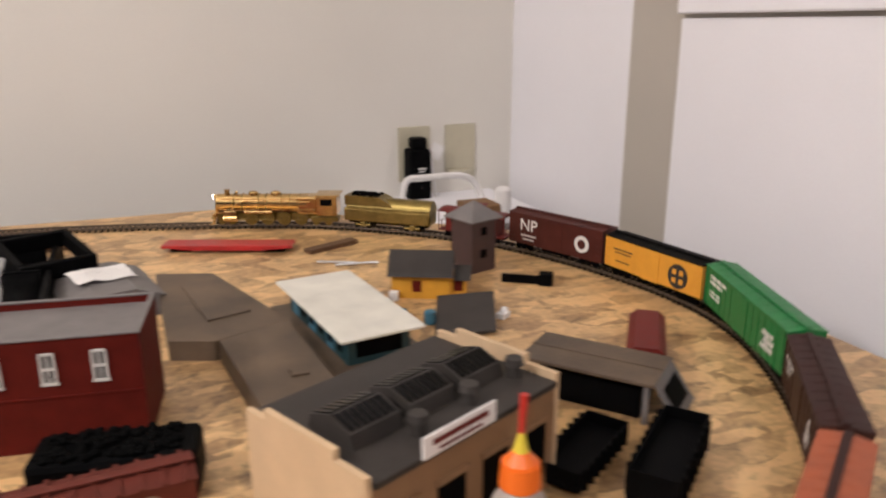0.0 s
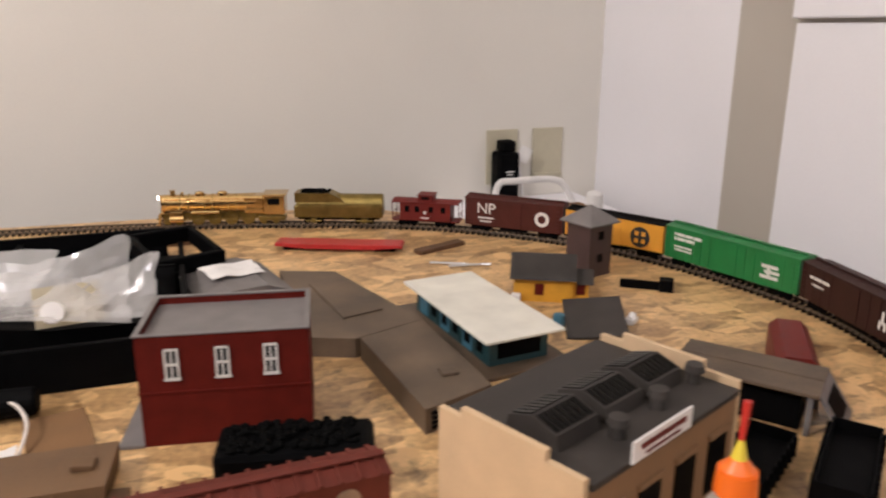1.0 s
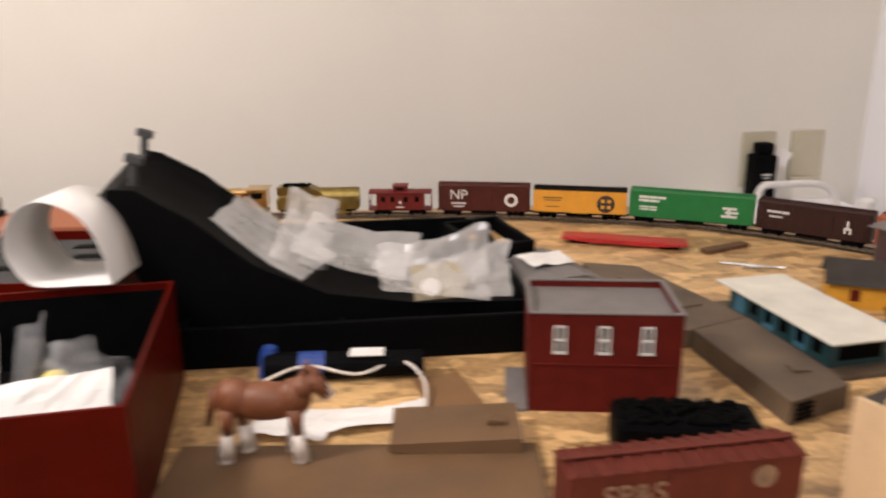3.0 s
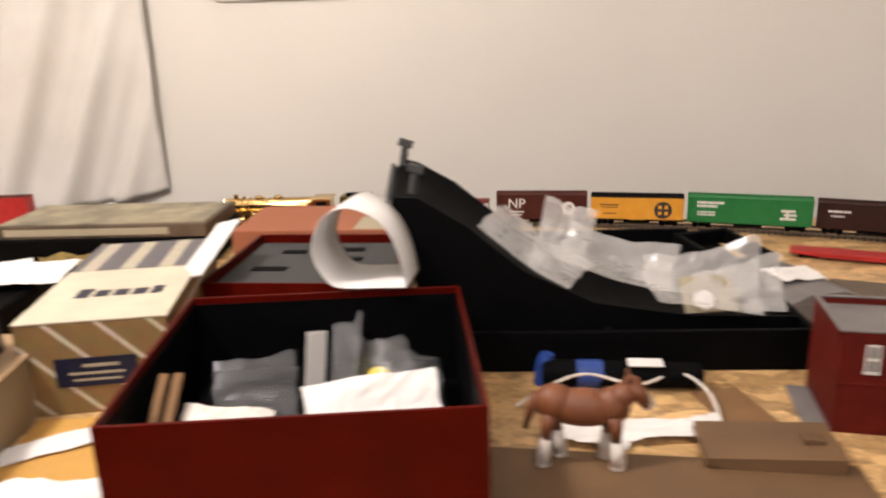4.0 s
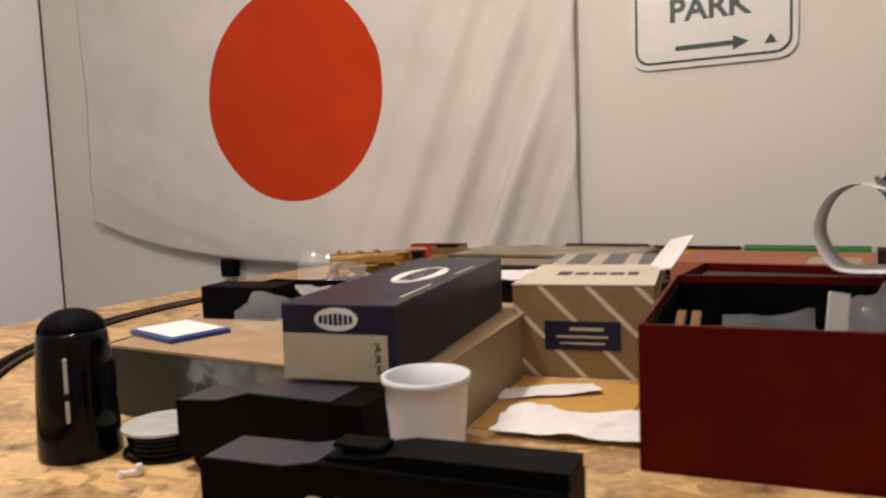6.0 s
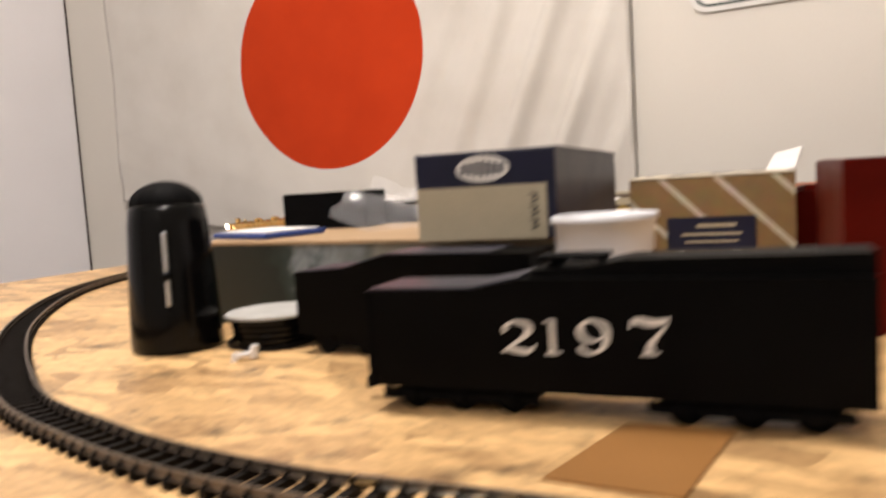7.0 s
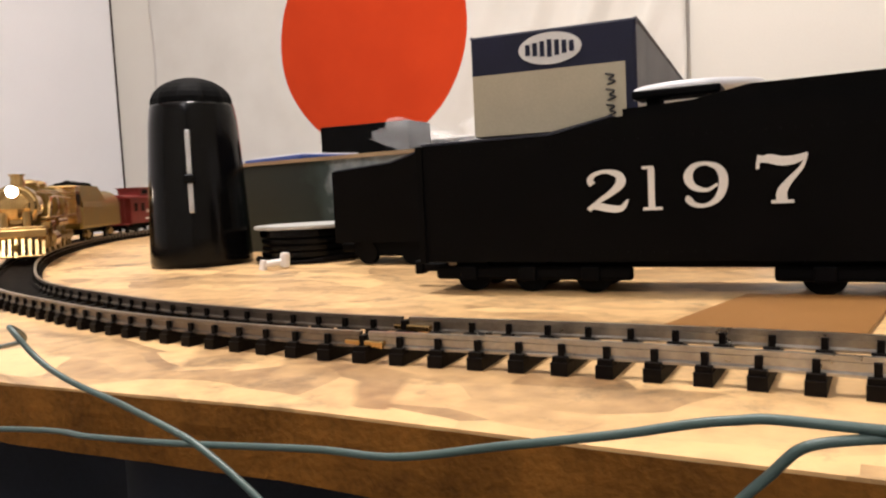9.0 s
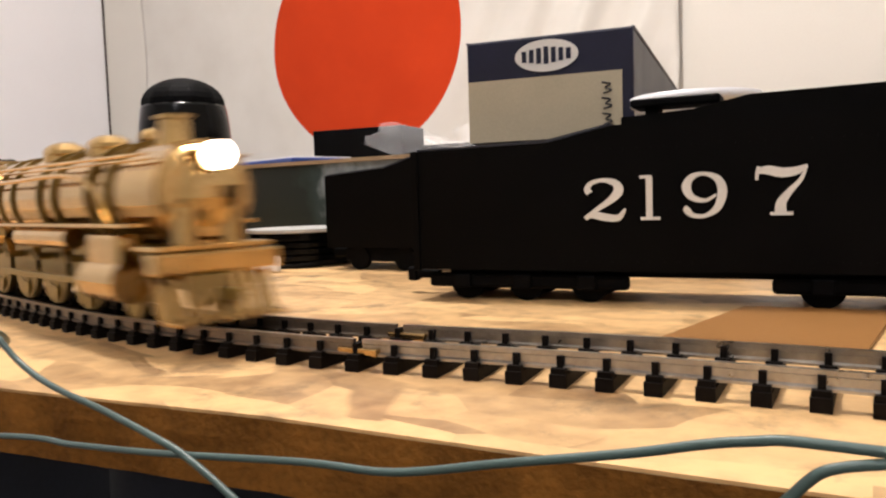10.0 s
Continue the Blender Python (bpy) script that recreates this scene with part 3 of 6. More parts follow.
hl = part("headlight", cyl(B(), (0.084, 0, zb + 0.0085), (0.0945, 0, zb + 0.0085), 0.0034, 0.0036, 18, 0.0004), BRASS, loco)
part("headlight_lens", ball(B(), (0.0946, 0, zb + 0.0085), 0.0034, (0.35, 1, 1)), LAMP_GLOW, hl, "glowing warm white lens")
part("smokestack", cyl(cyl(B(), (0.074, 0, zb + 0.011), (0.074, 0, zb + 0.0185), 0.0042, 0.0036, 18), (0.074, 0, zb + 0.0185), (0.074, 0, zb + 0.0195), 0.0046, 0.0046, 18), BRASS, loco)
for x, r in ((0.035, 0.0062), (0.002, 0.0066)):
    part("dome", ball(cyl(B(), (x, 0, zb + 0.008), (x, 0, zb + 0.0145), r, r * 0.95, 20), (x, 0, zb + 0.0145), r * 0.95, (1.25, 1, 0.55)), BRASS, loco)
for x in (-0.035, -0.02, -0.008, 0.015, 0.026, 0.05, 0.062):
    part("boiler_band", cyl(B(), (x, 0, zb), (x + 0.0009, 0, zb), 0.0141, 0.0141, 28), BRASS_DARK, loco)
part("firebox", bx(B(), -0.062, -0.0135, 0.016, -0.03, 0.0135, zb + 0.0125, 0.004), BRASS, loco)
cab = part("cab", bx(bx(B(), -0.090, -0.0172, 0.016, -0.060, 0.0172, 0.0445, 0.0008), -0.094, -0.0182, 0.0445, -0.058, 0.0182, 0.0468, 0.0011), BRASS, loco)
for sd in (-1, 1):
    part("cab_window", bx(B(), -0.083, sd * 0.0171, 0.031, -0.066, sd * 0.0177, 0.040), BLACK, cab)
    part("running_board", bx(B(), -0.058, sd * 0.0125, 0.0235, 0.082, sd * 0.0175, 0.0245, 0.0002), BRASS, loco)
    part("cylinder", cyl(bx(B(), 0.058, sd * 0.0108, 0.008, 0.076, sd * 0.0172, 0.022, 0.001), (0.057, sd * 0.0142, 0.0105), (0.077, sd * 0.0142, 0.0105), 0.0054, n=20), BRASS, loco)
    pipe = tube(B(), smooth_line([(-0.05, sd * 0.015, 0.036), (0.0, sd * 0.0155, 0.037), (0.05, sd * 0.0145, 0.036), (0.066, sd * 0.0142, 0.022)]), 0.0007, 6)
    tube(pipe, [(-0.055, sd * 0.0152, 0.041), (0.085, sd * 0.0132, 0.0405)], 0.0005, 6)
    part("piping", pipe, BRASS, loco)
    tank = cyl(B(), (0.005, sd * 0.0150, 0.0205), (0.045, sd * 0.0150, 0.0205), 0.0030, n=14)
    part("air_tank", tank, BRASS, loco)
    part("main_rod", bx(bx(B(), -0.040, sd * 0.0150, 0.0085, 0.040, sd * 0.0158, 0.0104, 0.0002), 0.0, sd * 0.0160, 0.0088, 0.062, sd * 0.0166, 0.0104, 0.0002), BRASS_DARK, loco)
DRIVERS = []
for i in range(4):
    for sd in (-1, 1):
        w = cyl(B(), (0, sd * 0.0078, 0), (0, sd * 0.0098, 0), 0.0102, n=24)
        cyl(w, (0.0045, sd * 0.0098, 0), (0.0045, sd * 0.0150, 0), 0.0011, n=8)
        bx(w, -0.0085, sd * 0.0098, -0.004, -0.0045, sd * 0.0106, 0.004)
        d = part("driving_wheel", w, BRASS_DARK, loco)
        d.location = (0.038 - i * 0.0245, 0, 0.0102)
        DRIVERS.append(d)
for x in (0.082, 0.066, -0.058, -0.076):
    for sd in (-1, 1):
        part("wheel", cyl(B(), (x, sd * 0.0076, 0.0053), (x, sd * 0.0094, 0.0053), 0.0053, n=18), BRASS_DARK, loco)
part("frame", bx(bx(B(), -0.085, -0.005, 0.008, 0.09, 0.005, 0.018), -0.09, -0.010, 0.005, -0.05, 0.010, 0.012, 0.001), BRASS_DARK, loco)
part("pilot_beam", bx(B(), 0.0885, -0.0165, 0.0125, 0.0935, 0.0165, 0.0175, 0.0006), BRASS, loco)
part("pilot_deck", bx(B(), 0.074, -0.0150, 0.0178, 0.0920, 0.0150, 0.0192, 0.0003), BRASS, loco)
pl = B()
for k in range(9):
    y = -0.014 + k * 0.0035
    bx(pl, -0.0006, -0.0008, 0.0, 0.0006, 0.0008, 0.0115, m=Matrix.Translation((0.0985 - abs(y) * 0.35, y, 0.0012)) @ pose(0, 0, 0, 0, -22, 0))
bx(pl, 0.091, -0.0145, 0.0012, 0.0985, 0.0145, 0.0024, 0.0004)
part("pilot", pl, BRASS, loco)
part("air_pump", cyl(cyl(B(), (0.0885, 0.006, 0.019), (0.0885, 0.006, 0.028), 0.0032, n=14), (0.0885, -0.006, 0.019), (0.0885, -0.006, 0.028), 0.0032, n=14), BRASS, loco)
part("coupler", bx(B(), 0.0935, -0.0016, 0.006, 0.100, 0.0016, 0.0090, 0.0005), BRASS_DARK, loco)
part("bell", ball(B(), (0.060, 0, zb + 0.0150), 0.0024), BRASS, loco)
rail_b = tube(B(), [(-0.05, 0.0122, 0.040), (0.085, 0.0112, 0.0395)], 0.0004, 6)
tube(rail_b, [(-0.05, -0.0122, 0.040), (0.085, -0.0112, 0.0395)], 0.0004, 6)
part("handrail", rail_b, BRASS, loco)
TRAIN.append((loco, 0.200, 0.003))

tender = thing("brass_tender", "tarnished brass tender heaped with coal", "tender", pose(0, 0, 0), "cars of the moving train")
part("body", bx(B(), -0.066, -0.0155, 0.0105, 0.066, 0.0155, 0.030, 0.0025), BRASS_DARK, tender)
part("water_tank", cyl(B(), (-0.066, 0, 0.0290), (0.062, 0, 0.0290), 0.0155, n=32, bev=0.001), BRASS_DARK, tender)
part("coal_bunker", prism(B(), [(-0.010, 0.034), (0.064, 0.034), (0.064, 0.0475), (0.012, 0.0475), (-0.004, 0.040)], -0.0150, 0.0150, m=UPRIGHT), BRASS_DARK, tender)
co = B()
for i in range(70):
    x, y = random.uniform(0.014, 0.056), random.uniform(-0.012, 0.012)
    ball(co, (x, y, 0.0470 + 0.0035 * (1 - abs(y) / 0.014)), random.uniform(0.0018, 0.0032), (1, 0.9, 0.8), 6)
tagged(part("coal_load", co, COAL, tender), kind="stuff")
part("underframe", bx(B(), -0.06, -0.006, 0.006, 0.062, 0.006, 0.0105), BLACK, tender)
truck(tender, -0.038, BRASS_DARK); truck(tender, 0.038, BRASS_DARK)
TRAIN.append((tender, 0.136, 0.012))

cab_car = thing("caboose", "dull red caboose with a roof cupola", "caboose", pose(0, 0, 0), "cars of the moving train")
part("body", bx(B(), -0.038, -0.0150, 0.0095, 0.038, 0.0150, 0.036, 0.0006), CABOOSE, cab_car)
part("roof", prism(B(), [(-0.0172, 0.036), (0.0172, 0.036), (0.0172, 0.0372), (0.006, 0.0398), (-0.006, 0.0398), (-0.0172, 0.0372)], -0.05, 0.05, m=pose(0, 0, 0, 90, 0, 90)), CABOOSE, cab_car)
cup = part("cupola", bx(bx(B(), -0.011, -0.0125, 0.038, 0.011, 0.0125, 0.0465, 0.0005), -0.0125, -0.014, 0.0465, 0.0125, 0.014, 0.0478, 0.0004), CABOOSE, cab_car)
for sd in (-1, 1):
    for x in (-0.027, -0.009, 0.012, 0.027):
        part("window", bx(B(), x - 0.0032, sd * 0.0149, 0.0225, x + 0.0032, sd * 0.0154, 0.031), BLACK, cab_car)
    part("cupola_window", bx(B(), -0.006, sd * 0.0124, 0.041, 0.006, sd * 0.0129, 0.045), BLACK, cup)
    bars(cab_car, [(0, 0, 0.004, 0.004), (0, -0.008, 0.012, 0.0018)], WHITE_INK, side_face(sd, 0, 0.022, 0.0152))
    part("end_platform", bx(B(), sd * 0.038, -0.014, 0.0085, sd * 0.051, 0.014, 0.0100, 0.0002), CABOOSE, cab_car)
    rl = B()
    for y in (-0.0135, -0.006, 0.006, 0.0135):
        bx(rl, sd * 0.0500 - 0.0004, y - 0.0004, 0.010, sd * 0.0500 + 0.0004, y + 0.0004, 0.036 if abs(y) > 0.01 else 0.021)
    bx(rl, sd * 0.0500 - 0.0004, -0.0135, 0.0205, sd * 0.0500 + 0.0004, 0.0135, 0.0212)
    part("end_railing", rl, CABOOSE, cab_car)
part("underframe", bx(B(), -0.049, -0.006, 0.006, 0.049, 0.006, 0.0095), BLACK, cab_car)
truck(cab_car, -0.028); truck(cab_car, 0.028)
TRAIN.append((cab_car, 0.105, 0.010))

np_car = boxcar("boxcar", "dark brown boxcar with white initials and a round emblem", 0.145, BROWN, BROWN, 0.039)
for sd in (-1, 1):
    letters("NP", 0.022, WHITE_INK, np_car, side_face(sd, sd * 0.040, 0.0345, 0.0156))
    ring_mark(np_car, sd, -sd * 0.043, 0.0275, 0.0105, (WHITE_INK, BROWN))
    bars(np_car, [(0.0, 0.0, 0.024, 0.0022), (0.0, -0.005, 0.018, 0.0018)], WHITE_INK, side_face(sd, sd * 0.040, 0.0215, 0.0156))
TRAIN.append((np_car, 0.146, 0.007))

reefer = boxcar("boxcar", "yellow refrigerator car with black roof and cross emblem", 0.142, YELLOW_CAR, BLACK_PAINT, 0.0365)
for sd in (-1, 1):
    ring_mark(reefer, sd, -sd * 0.040, 0.0265, 0.0135, (BLACK_INK, BLACK_INK))
    b4 = B()
    for qx in (-1, 1):
        for qz in (-1, 1):
            bx(b4, qx * 0.002, qz * 0.002, 0.0, qx * 0.0075, qz * 0.0075, 0.0007, m=side_face(sd, -sd * 0.040, 0.0265, 0.0156))
    part("emblem_quarter", b4, YELLOW_CAR, reefer)
    bars(reefer, [(0, 0, 0.030, 0.0016), (0, -0.004, 0.026, 0.0012), (0, -0.014, 0.022, 0.0012)], BLACK_INK, side_face(sd, sd * 0.042, 0.034, 0.0156))
    part("sill", bx(B(), -0.071, sd * 0.0152, 0.0085, 0.071, sd * 0.0160, 0.0112), BLACK_PAINT, reefer)
TRAIN.append((reefer, 0.142, 0.007))

green_car = boxcar("boxcar", "long bright green boxcar with white lettering bars", 0.178, GREEN_CAR, GREEN_CAR, 0.039, ribs=15)
for sd in (-1, 1):
    bars(green_car, [(0.0, 0.0, 0.040, 0.0036), (-0.005, -0.0055, 0.030, 0.0036), (-0.006, -0.0150, 0.026, 0.0022), (-0.006, -0.0190, 0.026, 0.0022)], WHITE_INK, side_face(sd, sd * 0.055, 0.041, 0.0156))
    lg = B()
    for k, (x, z, w) in enumerate(((0.0, 0.006, 0.020), (0.003, 0.0, 0.018), (0.0, -0.006, 0.022))):
        bx(lg, x - w / 2, z - 0.0018, 0, x + w / 2, z + 0.0018, 0.0005, m=side_face(sd, -sd * 0.055, 0.0265, 0.0156))
    bx(lg, -0.003, -0.006, 0, 0.001, 0.006, 0.0005, m=side_face(sd, -sd * 0.055, 0.0265, 0.0156))
    part("logo_shape", lg, WHITE_INK, green_car)
TRAIN.append((green_car, 0.178, 0.007))

brown_car = boxcar("boxcar", "very dark brown boxcar with small white emblem", 0.148, BROWN_DARK, BROWN_DARK, 0.038, ribs=11)
for sd in (-1, 1):
    bars(brown_car, [(0, 0, 0.030, 0.0030), (-0.002, -0.007, 0.018, 0.002)], WHITE_INK, side_face(sd, sd * 0.045, 0.036, 0.0156))
    bars(brown_car, [(0, 0.004, 0.003, 0.010), (0, -0.002, 0.010, 0.003), (-0.003, -0.006, 0.003, 0.005), (0.004, -0.006, 0.003, 0.005)], WHITE_INK, side_face(sd, -sd * 0.045, 0.027, 0.0156), "emblem_shape")
TRAIN.append((brown_car, 0.148, 0.008))

rust_car = boxcar("boxcar", "orange-red boxcar at the end of the train", 0.142, RUST_CAR, RUST_CAR, 0.038, ribs=11, walk_mat=BROWN_DARK)
for sd in (-1, 1):
    bars(rust_car, [(0, 0, 0.034, 0.004), (-0.002, -0.008, 0.02, 0.0025)], WHITE_INK, side_face(sd, sd * 0.040, 0.034, 0.0156))
TRAIN.append((rust_car, 0.142, 0.010))

# where the locomotive's front is at each time, by places that it passes
ALONG = [(0.0, 0.740), (1.0, 0.976), (2.0, 1.218), (3.5, 1.565), (4.0, 1.690)]
STATIONS = [(5.7, 1.415, -0.335), (7.0, 1.291, -0.695),
            (8.0, 1.386, -1.007), (8.5, 1.503, -1.135), (9.0, 1.640, -1.241), (9.5, 1.795, -1.325), (10.0, 1.949, -1.354)]
WAY_T = [t for t, s in ALONG] + [t for t, x, y in STATIONS]
WAY_S = [s for t, s in ALONG] + [nearest_on_track(x, y) for t, x, y in STATIONS]


def front_at(t):
    """How far along the line the train's front is: a smooth curve through the stations."""
    i = min(max(int(np.searchsorted(WAY_T, t, side="right")) - 1, 0), len(WAY_T) - 2)

    def slope(k):
        a, b = max(k - 1, 0), min(k + 1, len(WAY_T) - 1)
        return (WAY_S[b] - WAY_S[a]) / (WAY_T[b] - WAY_T[a])
    h = WAY_T[i + 1] - WAY_T[i]
    u = (t - WAY_T[i]) / h
    return ((2 * u ** 3 - 3 * u ** 2 + 1) * WAY_S[i] + (u ** 3 - 2 * u ** 2 + u) * h * slope(i) + (-2 * u ** 3 + 3 * u ** 2) * WAY_S[i + 1] + (u ** 3 - u ** 2) * h * slope(i + 1))


def vehicle_pose(s, length):
    """A vehicle whose front is at s, on its two trucks."""
    a, b = on_track(s - 0.18 * length), on_track(s - 0.82 * length)
    d = a - b
    c = (a + b) / 2
    return pose(c.x, c.y, RAIL_TOP, 0, 0, math.degrees(math.atan2(d.y, d.x)))

# ---- buildings and clutter on the eastern half ----
b = thing("brick_building", "two-storey brick red model building with grey flat roof", "model building", pose(2.613, -0.9225, 0, 0, 0, -10.1))
bw, bd, bh = 0.119, 0.082, 0.0845
sh = B()
bx(sh, 0, 0, 0, bw, bd, bh - 0.006)
part("wall_shell", sh, BRICK, b)
for c in ((0, 0, bw, 0.0025), (0, bd - 0.0025, bw, bd), (0, 0, 0.0025, bd), (bw - 0.0025, 0, bw, bd)):
    part("parapet", bx(B(), c[0], c[1], bh - 0.006, c[2], c[3], bh), BRICK, b)
part("flat_roof", bx(B(), 0.0028, 0.0028, bh - 0.0062, bw - 0.0028, bd - 0.0028, bh - 0.0052), GREY, b)
cp = B()
for c in ((-0.001, -0.001, bw + 0.001, 0.003), (-0.001, bd - 0.003, bw + 0.001, bd + 0.001), (-0.001, 0.003, 0.003, bd - 0.003), (bw - 0.003, 0.003, bw + 0.001, bd - 0.003)):
    bx(cp, c[0], c[1], bh, c[2], c[3], bh + 0.0014, 0.0003)
part("parapet_coping", cp, GREY, b)
part("belt_course", bx(B(), -0.0006, -0.0008, 0.041, bw + 0.0006, 0.001, 0.0425, 0.0002), BRICK, b)
for fx in (0.20, 0.49, 0.77):
    x = bw * fx
    w = part("window", bx(B(), x - 0.0040, -0.0004, 0.053, x + 0.0040, 0.001, 0.074), BLACK, b, "white-framed sash window")
    fr = B()
    for c in ((-0.0050, 0.0515, -0.0034, 0.0750), (0.0034, 0.0515, 0.0050, 0.0750), (-0.0056, 0.0510, 0.0056, 0.0530), (-0.0050, 0.0735, 0.0050, 0.0750), (-0.0050, 0.0622, 0.0050, 0.0640), (-0.0006, 0.0530, 0.0006, 0.0735)):
        bx(fr, x + c[0], -0.0014, c[1], x + c[2], -0.0002, c[3])
    part("window_frame", fr, WHITE_INK, w)
part("base_slab", bx(B(), -0.018, -0.002, 0, 0.0, 0.075, 0.003, 0.0004), GREY, b)

d = thing("depot", "teal station with wide flat stained white roof", "model building", pose(2.9155, -0.8065, 0, 0, 0, 6.3))
part("platform", bx(B(), -0.046, -0.098, 0, 0.046, 0.098, 0.004, 0.0005), GREY_BROWN, d)
part("wall_shell", bx(B(), -0.030, -0.078, 0.004, 0.030, 0.078, 0.0305), TEAL, d)
for k in range(6):
    part("wall_panel", bx(B(), -0.0308, -0.070 + k * 0.024, 0.006, -0.0298, -0.052 + k * 0.024, 0.028), SKYBLUE if k % 2 else TEAL, d)
for k in range(5):
    part("side_window", bx(B(), -0.0312, -0.0665 + k * 0.024, 0.012, -0.0306, -0.0555 + k * 0.024, 0.026), BLACK, d)
part("end_window", bx(B(), -0.022, -0.0786, 0.010, 0.022, -0.0776, 0.026), BLACK, d)
part("roof", bx(B(), -0.0405, -0.0905, 0.0305, 0.0405, 0.0905, 0.0330, 0.0006), ROOF_WHITE, d)

h = thing("yellow_house", "small yellow house with dark grey gable roof", "model building", pose(3.028, -0.728, 0, 0, 0, -27))
part("wall_shell", bx(bx(B(), -0.034, -0.020, 0, 0.030, 0.022, 0.030), 0.030, -0.014, 0, 0.048, 0.014, 0.022), HOUSE_YELLOW, h)
part("roof", prism(B(), [(-0.027, 0.027), (-0.025, 0.0295), (0.001, 0.050), (0.027, 0.0295), (0.029, 0.027), (0.001, 0.0475)], -0.038, 0.034, m=pose(0, 0, 0, 90, 0, 90)), GREY_DARK, h)
part("annex_roof", prism(B(), [(-0.018, 0.021), (0.0, 0.034), (0.018, 0.021), (0.0, 0.0315)], 0.034, 0.053, m=pose(0, 0, 0, 90, 0, 90)), GREY_DARK, h)
for x in (-0.006, 0.039):
    part("window", bx(B(), x - 0.005, -0.0206 if x < 0.03 else -0.0146, 0.008, x + 0.005, -0.0195 if x < 0.03 else -0.0135, 0.021), BRICK, h)
part("chimney_vent", bx(B(), -0.036, -0.030, 0.0, -0.026, -0.021, 0.010, 0.0006), PAPER, h)

tw = thing("water_tower", "mauve-brown square tower with grey pyramid roof", "model building", pose(3.117, -0.668, 0, 0, 0, 17))
t = B()
prism(t, [(-0.019, -0.019), (0.019, -0.019), (0.019, 0.019), (-0.019, 0.019)], 0, 0.066)
part("wall_shell", t, TOWER, tw)
part("roof", prism(B(), [(-0.0255, -0.0255), (0.0255, -0.0255), (0.0255, 0.0255), (-0.0255, 0.0255)], 0.0645, 0.0665), GREY, tw)
py = B()
cn = [py.verts.new((x * 0.0258, y * 0.0258, 0.0665)) for x, y in ((-1, -1), (1, -1), (1, 1), (-1, 1))]
ap = py.verts.new((0, 0, 0.086))
for i in range(4):
    py.faces.new((cn[i], cn[(i + 1) % 4], ap))
py.faces.new(cn[::-1])
part("roof_pyramid", py, GREY, tw)
for z in (0.018, 0.046):
    part("window", bx(B(), -0.005, -0.0196, z, 0.004, -0.0186, z + 0.010), BLACK, tw)

f = thing("factory", "tan factory with dark roof, skylights and stepped cream end walls", "model building", pose(2.828, -1.167, 0, 0, 0, 23.7))
fl, fw, fh = 0.153, 0.103, 0.076
part("wall_shell", bx(B(), 0, 0, 0, fl, fw, fh - 0.004), TAN, f)
part("roof", bx(B(), 0.001, -0.002, fh - 0.004, fl - 0.001, fw + 0.002, fh, 0.0005), GREY_DARK, f)
STEP = [(0, 0), (fw, 0), (fw, fh + 0.004), (fw - 0.018, fh + 0.004), (fw - 0.018, fh + 0.010), (0.024, fh + 0.010), (0.024, fh + 0.004), (0, fh + 0.004)]
for x in (-0.0042, fl + 0.0002):
    part("end_wall", prism(B(), STEP, x, x + 0.004, m=pose(0, 0, 0, 90, 0, 90)), CREAM, f, "stepped cream end wall")
for k in range(3):
    u = 0.030 + k * 0.0435
    sk = part("skylight", prism(B(), [(0.028, fh), (0.030, fh + 0.009), (0.047, fh + 0.0145), (0.064, fh + 0.009), (0.066, fh)], u - 0.018, u + 0.018, m=pose(0, 0, 0, 90, 0, 90)), GREY_DARK, f)
    for j in range(7):
        for y0, z0, tilt in ((0.0385, 0.0120, 18), (0.0555, 0.0120, -18)):
            part("glazing", bx(B(), -0.0017, -0.0072, -0.0002, 0.0017, 0.0072, 0.0006, m=Matrix.Translation((u - 0.0145 + j * 0.0048, y0, fh + z0)) @ pose(0, 0, 0, tilt, 0, 0)), BLACK_GLOSS, sk)
for u, v in ((0.0488, 0.0169), (0.094, 0.020), (0.1400, 0.023)):
    vt = cyl(cyl(B(), (u, v, fh), (u, v, fh + 0.008), 0.0050, 0.0042, 16), (u, v, fh + 0.008), (u, v, fh + 0.0125), 0.0066, 0.0055, 16)
    part("roof_vent", vt, GREY_DARK, f)
sg = part("roof_sign", bx(B(), 0.032, -0.0040, fh - 0.001, 0.090, -0.0025, fh + 0.012, 0.0003), PAPER, f)
bars(sg, [(0, 0.0015, 0.044, 0.0034), (0, -0.0035, 0.034, 0.0018)], CABOOSE, Matrix.Translation((0.061, -0.0041, fh + 0.0055)) @ UPRIGHT)
for k in range(4):
    u = 0.020 + k * 0.0375
    part("window", bx(B(), u - 0.011, -0.0010, 0.014, u + 0.011, 0.002, 0.052, 0.0003), BLACK, f, "tall dark window opening")
    part("window_lintel", bx(B(), u - 0.0125, -0.0022, 0.052, u + 0.0125, 0.001, 0.0555, 0.0003), TAN, f)

s = thing("roof_casting", "grey-brown unpainted plastic roof casting lying flat", "model part", pose(0, 0, 0), "grey-brown castings")
part("slab", prism(B(), [(2.752, -0.600), (2.812, -0.622), (2.862, -0.796), (2.79, -0.822), (2.752, -0.806)], 0, 0.019), GREY_BROWN, s)
part("raised_panel", prism(B(), [(2.776, -0.66), (2.806, -0.668), (2.832, -0.76), (2.79, -0.772)], 0.019, 0.0205), GREY_BROWN, s)
s = thing("roof_casting", "grey-brown plastic casting with ribbed end vents", "model part", pose(0, 0, 0), "grey-brown castings")
part("slab", prism(B(), [(2.794, -0.826), (2.860, -0.802), (2.870, -0.950), (2.808, -0.972)], 0, 0.021), GREY_BROWN, s)
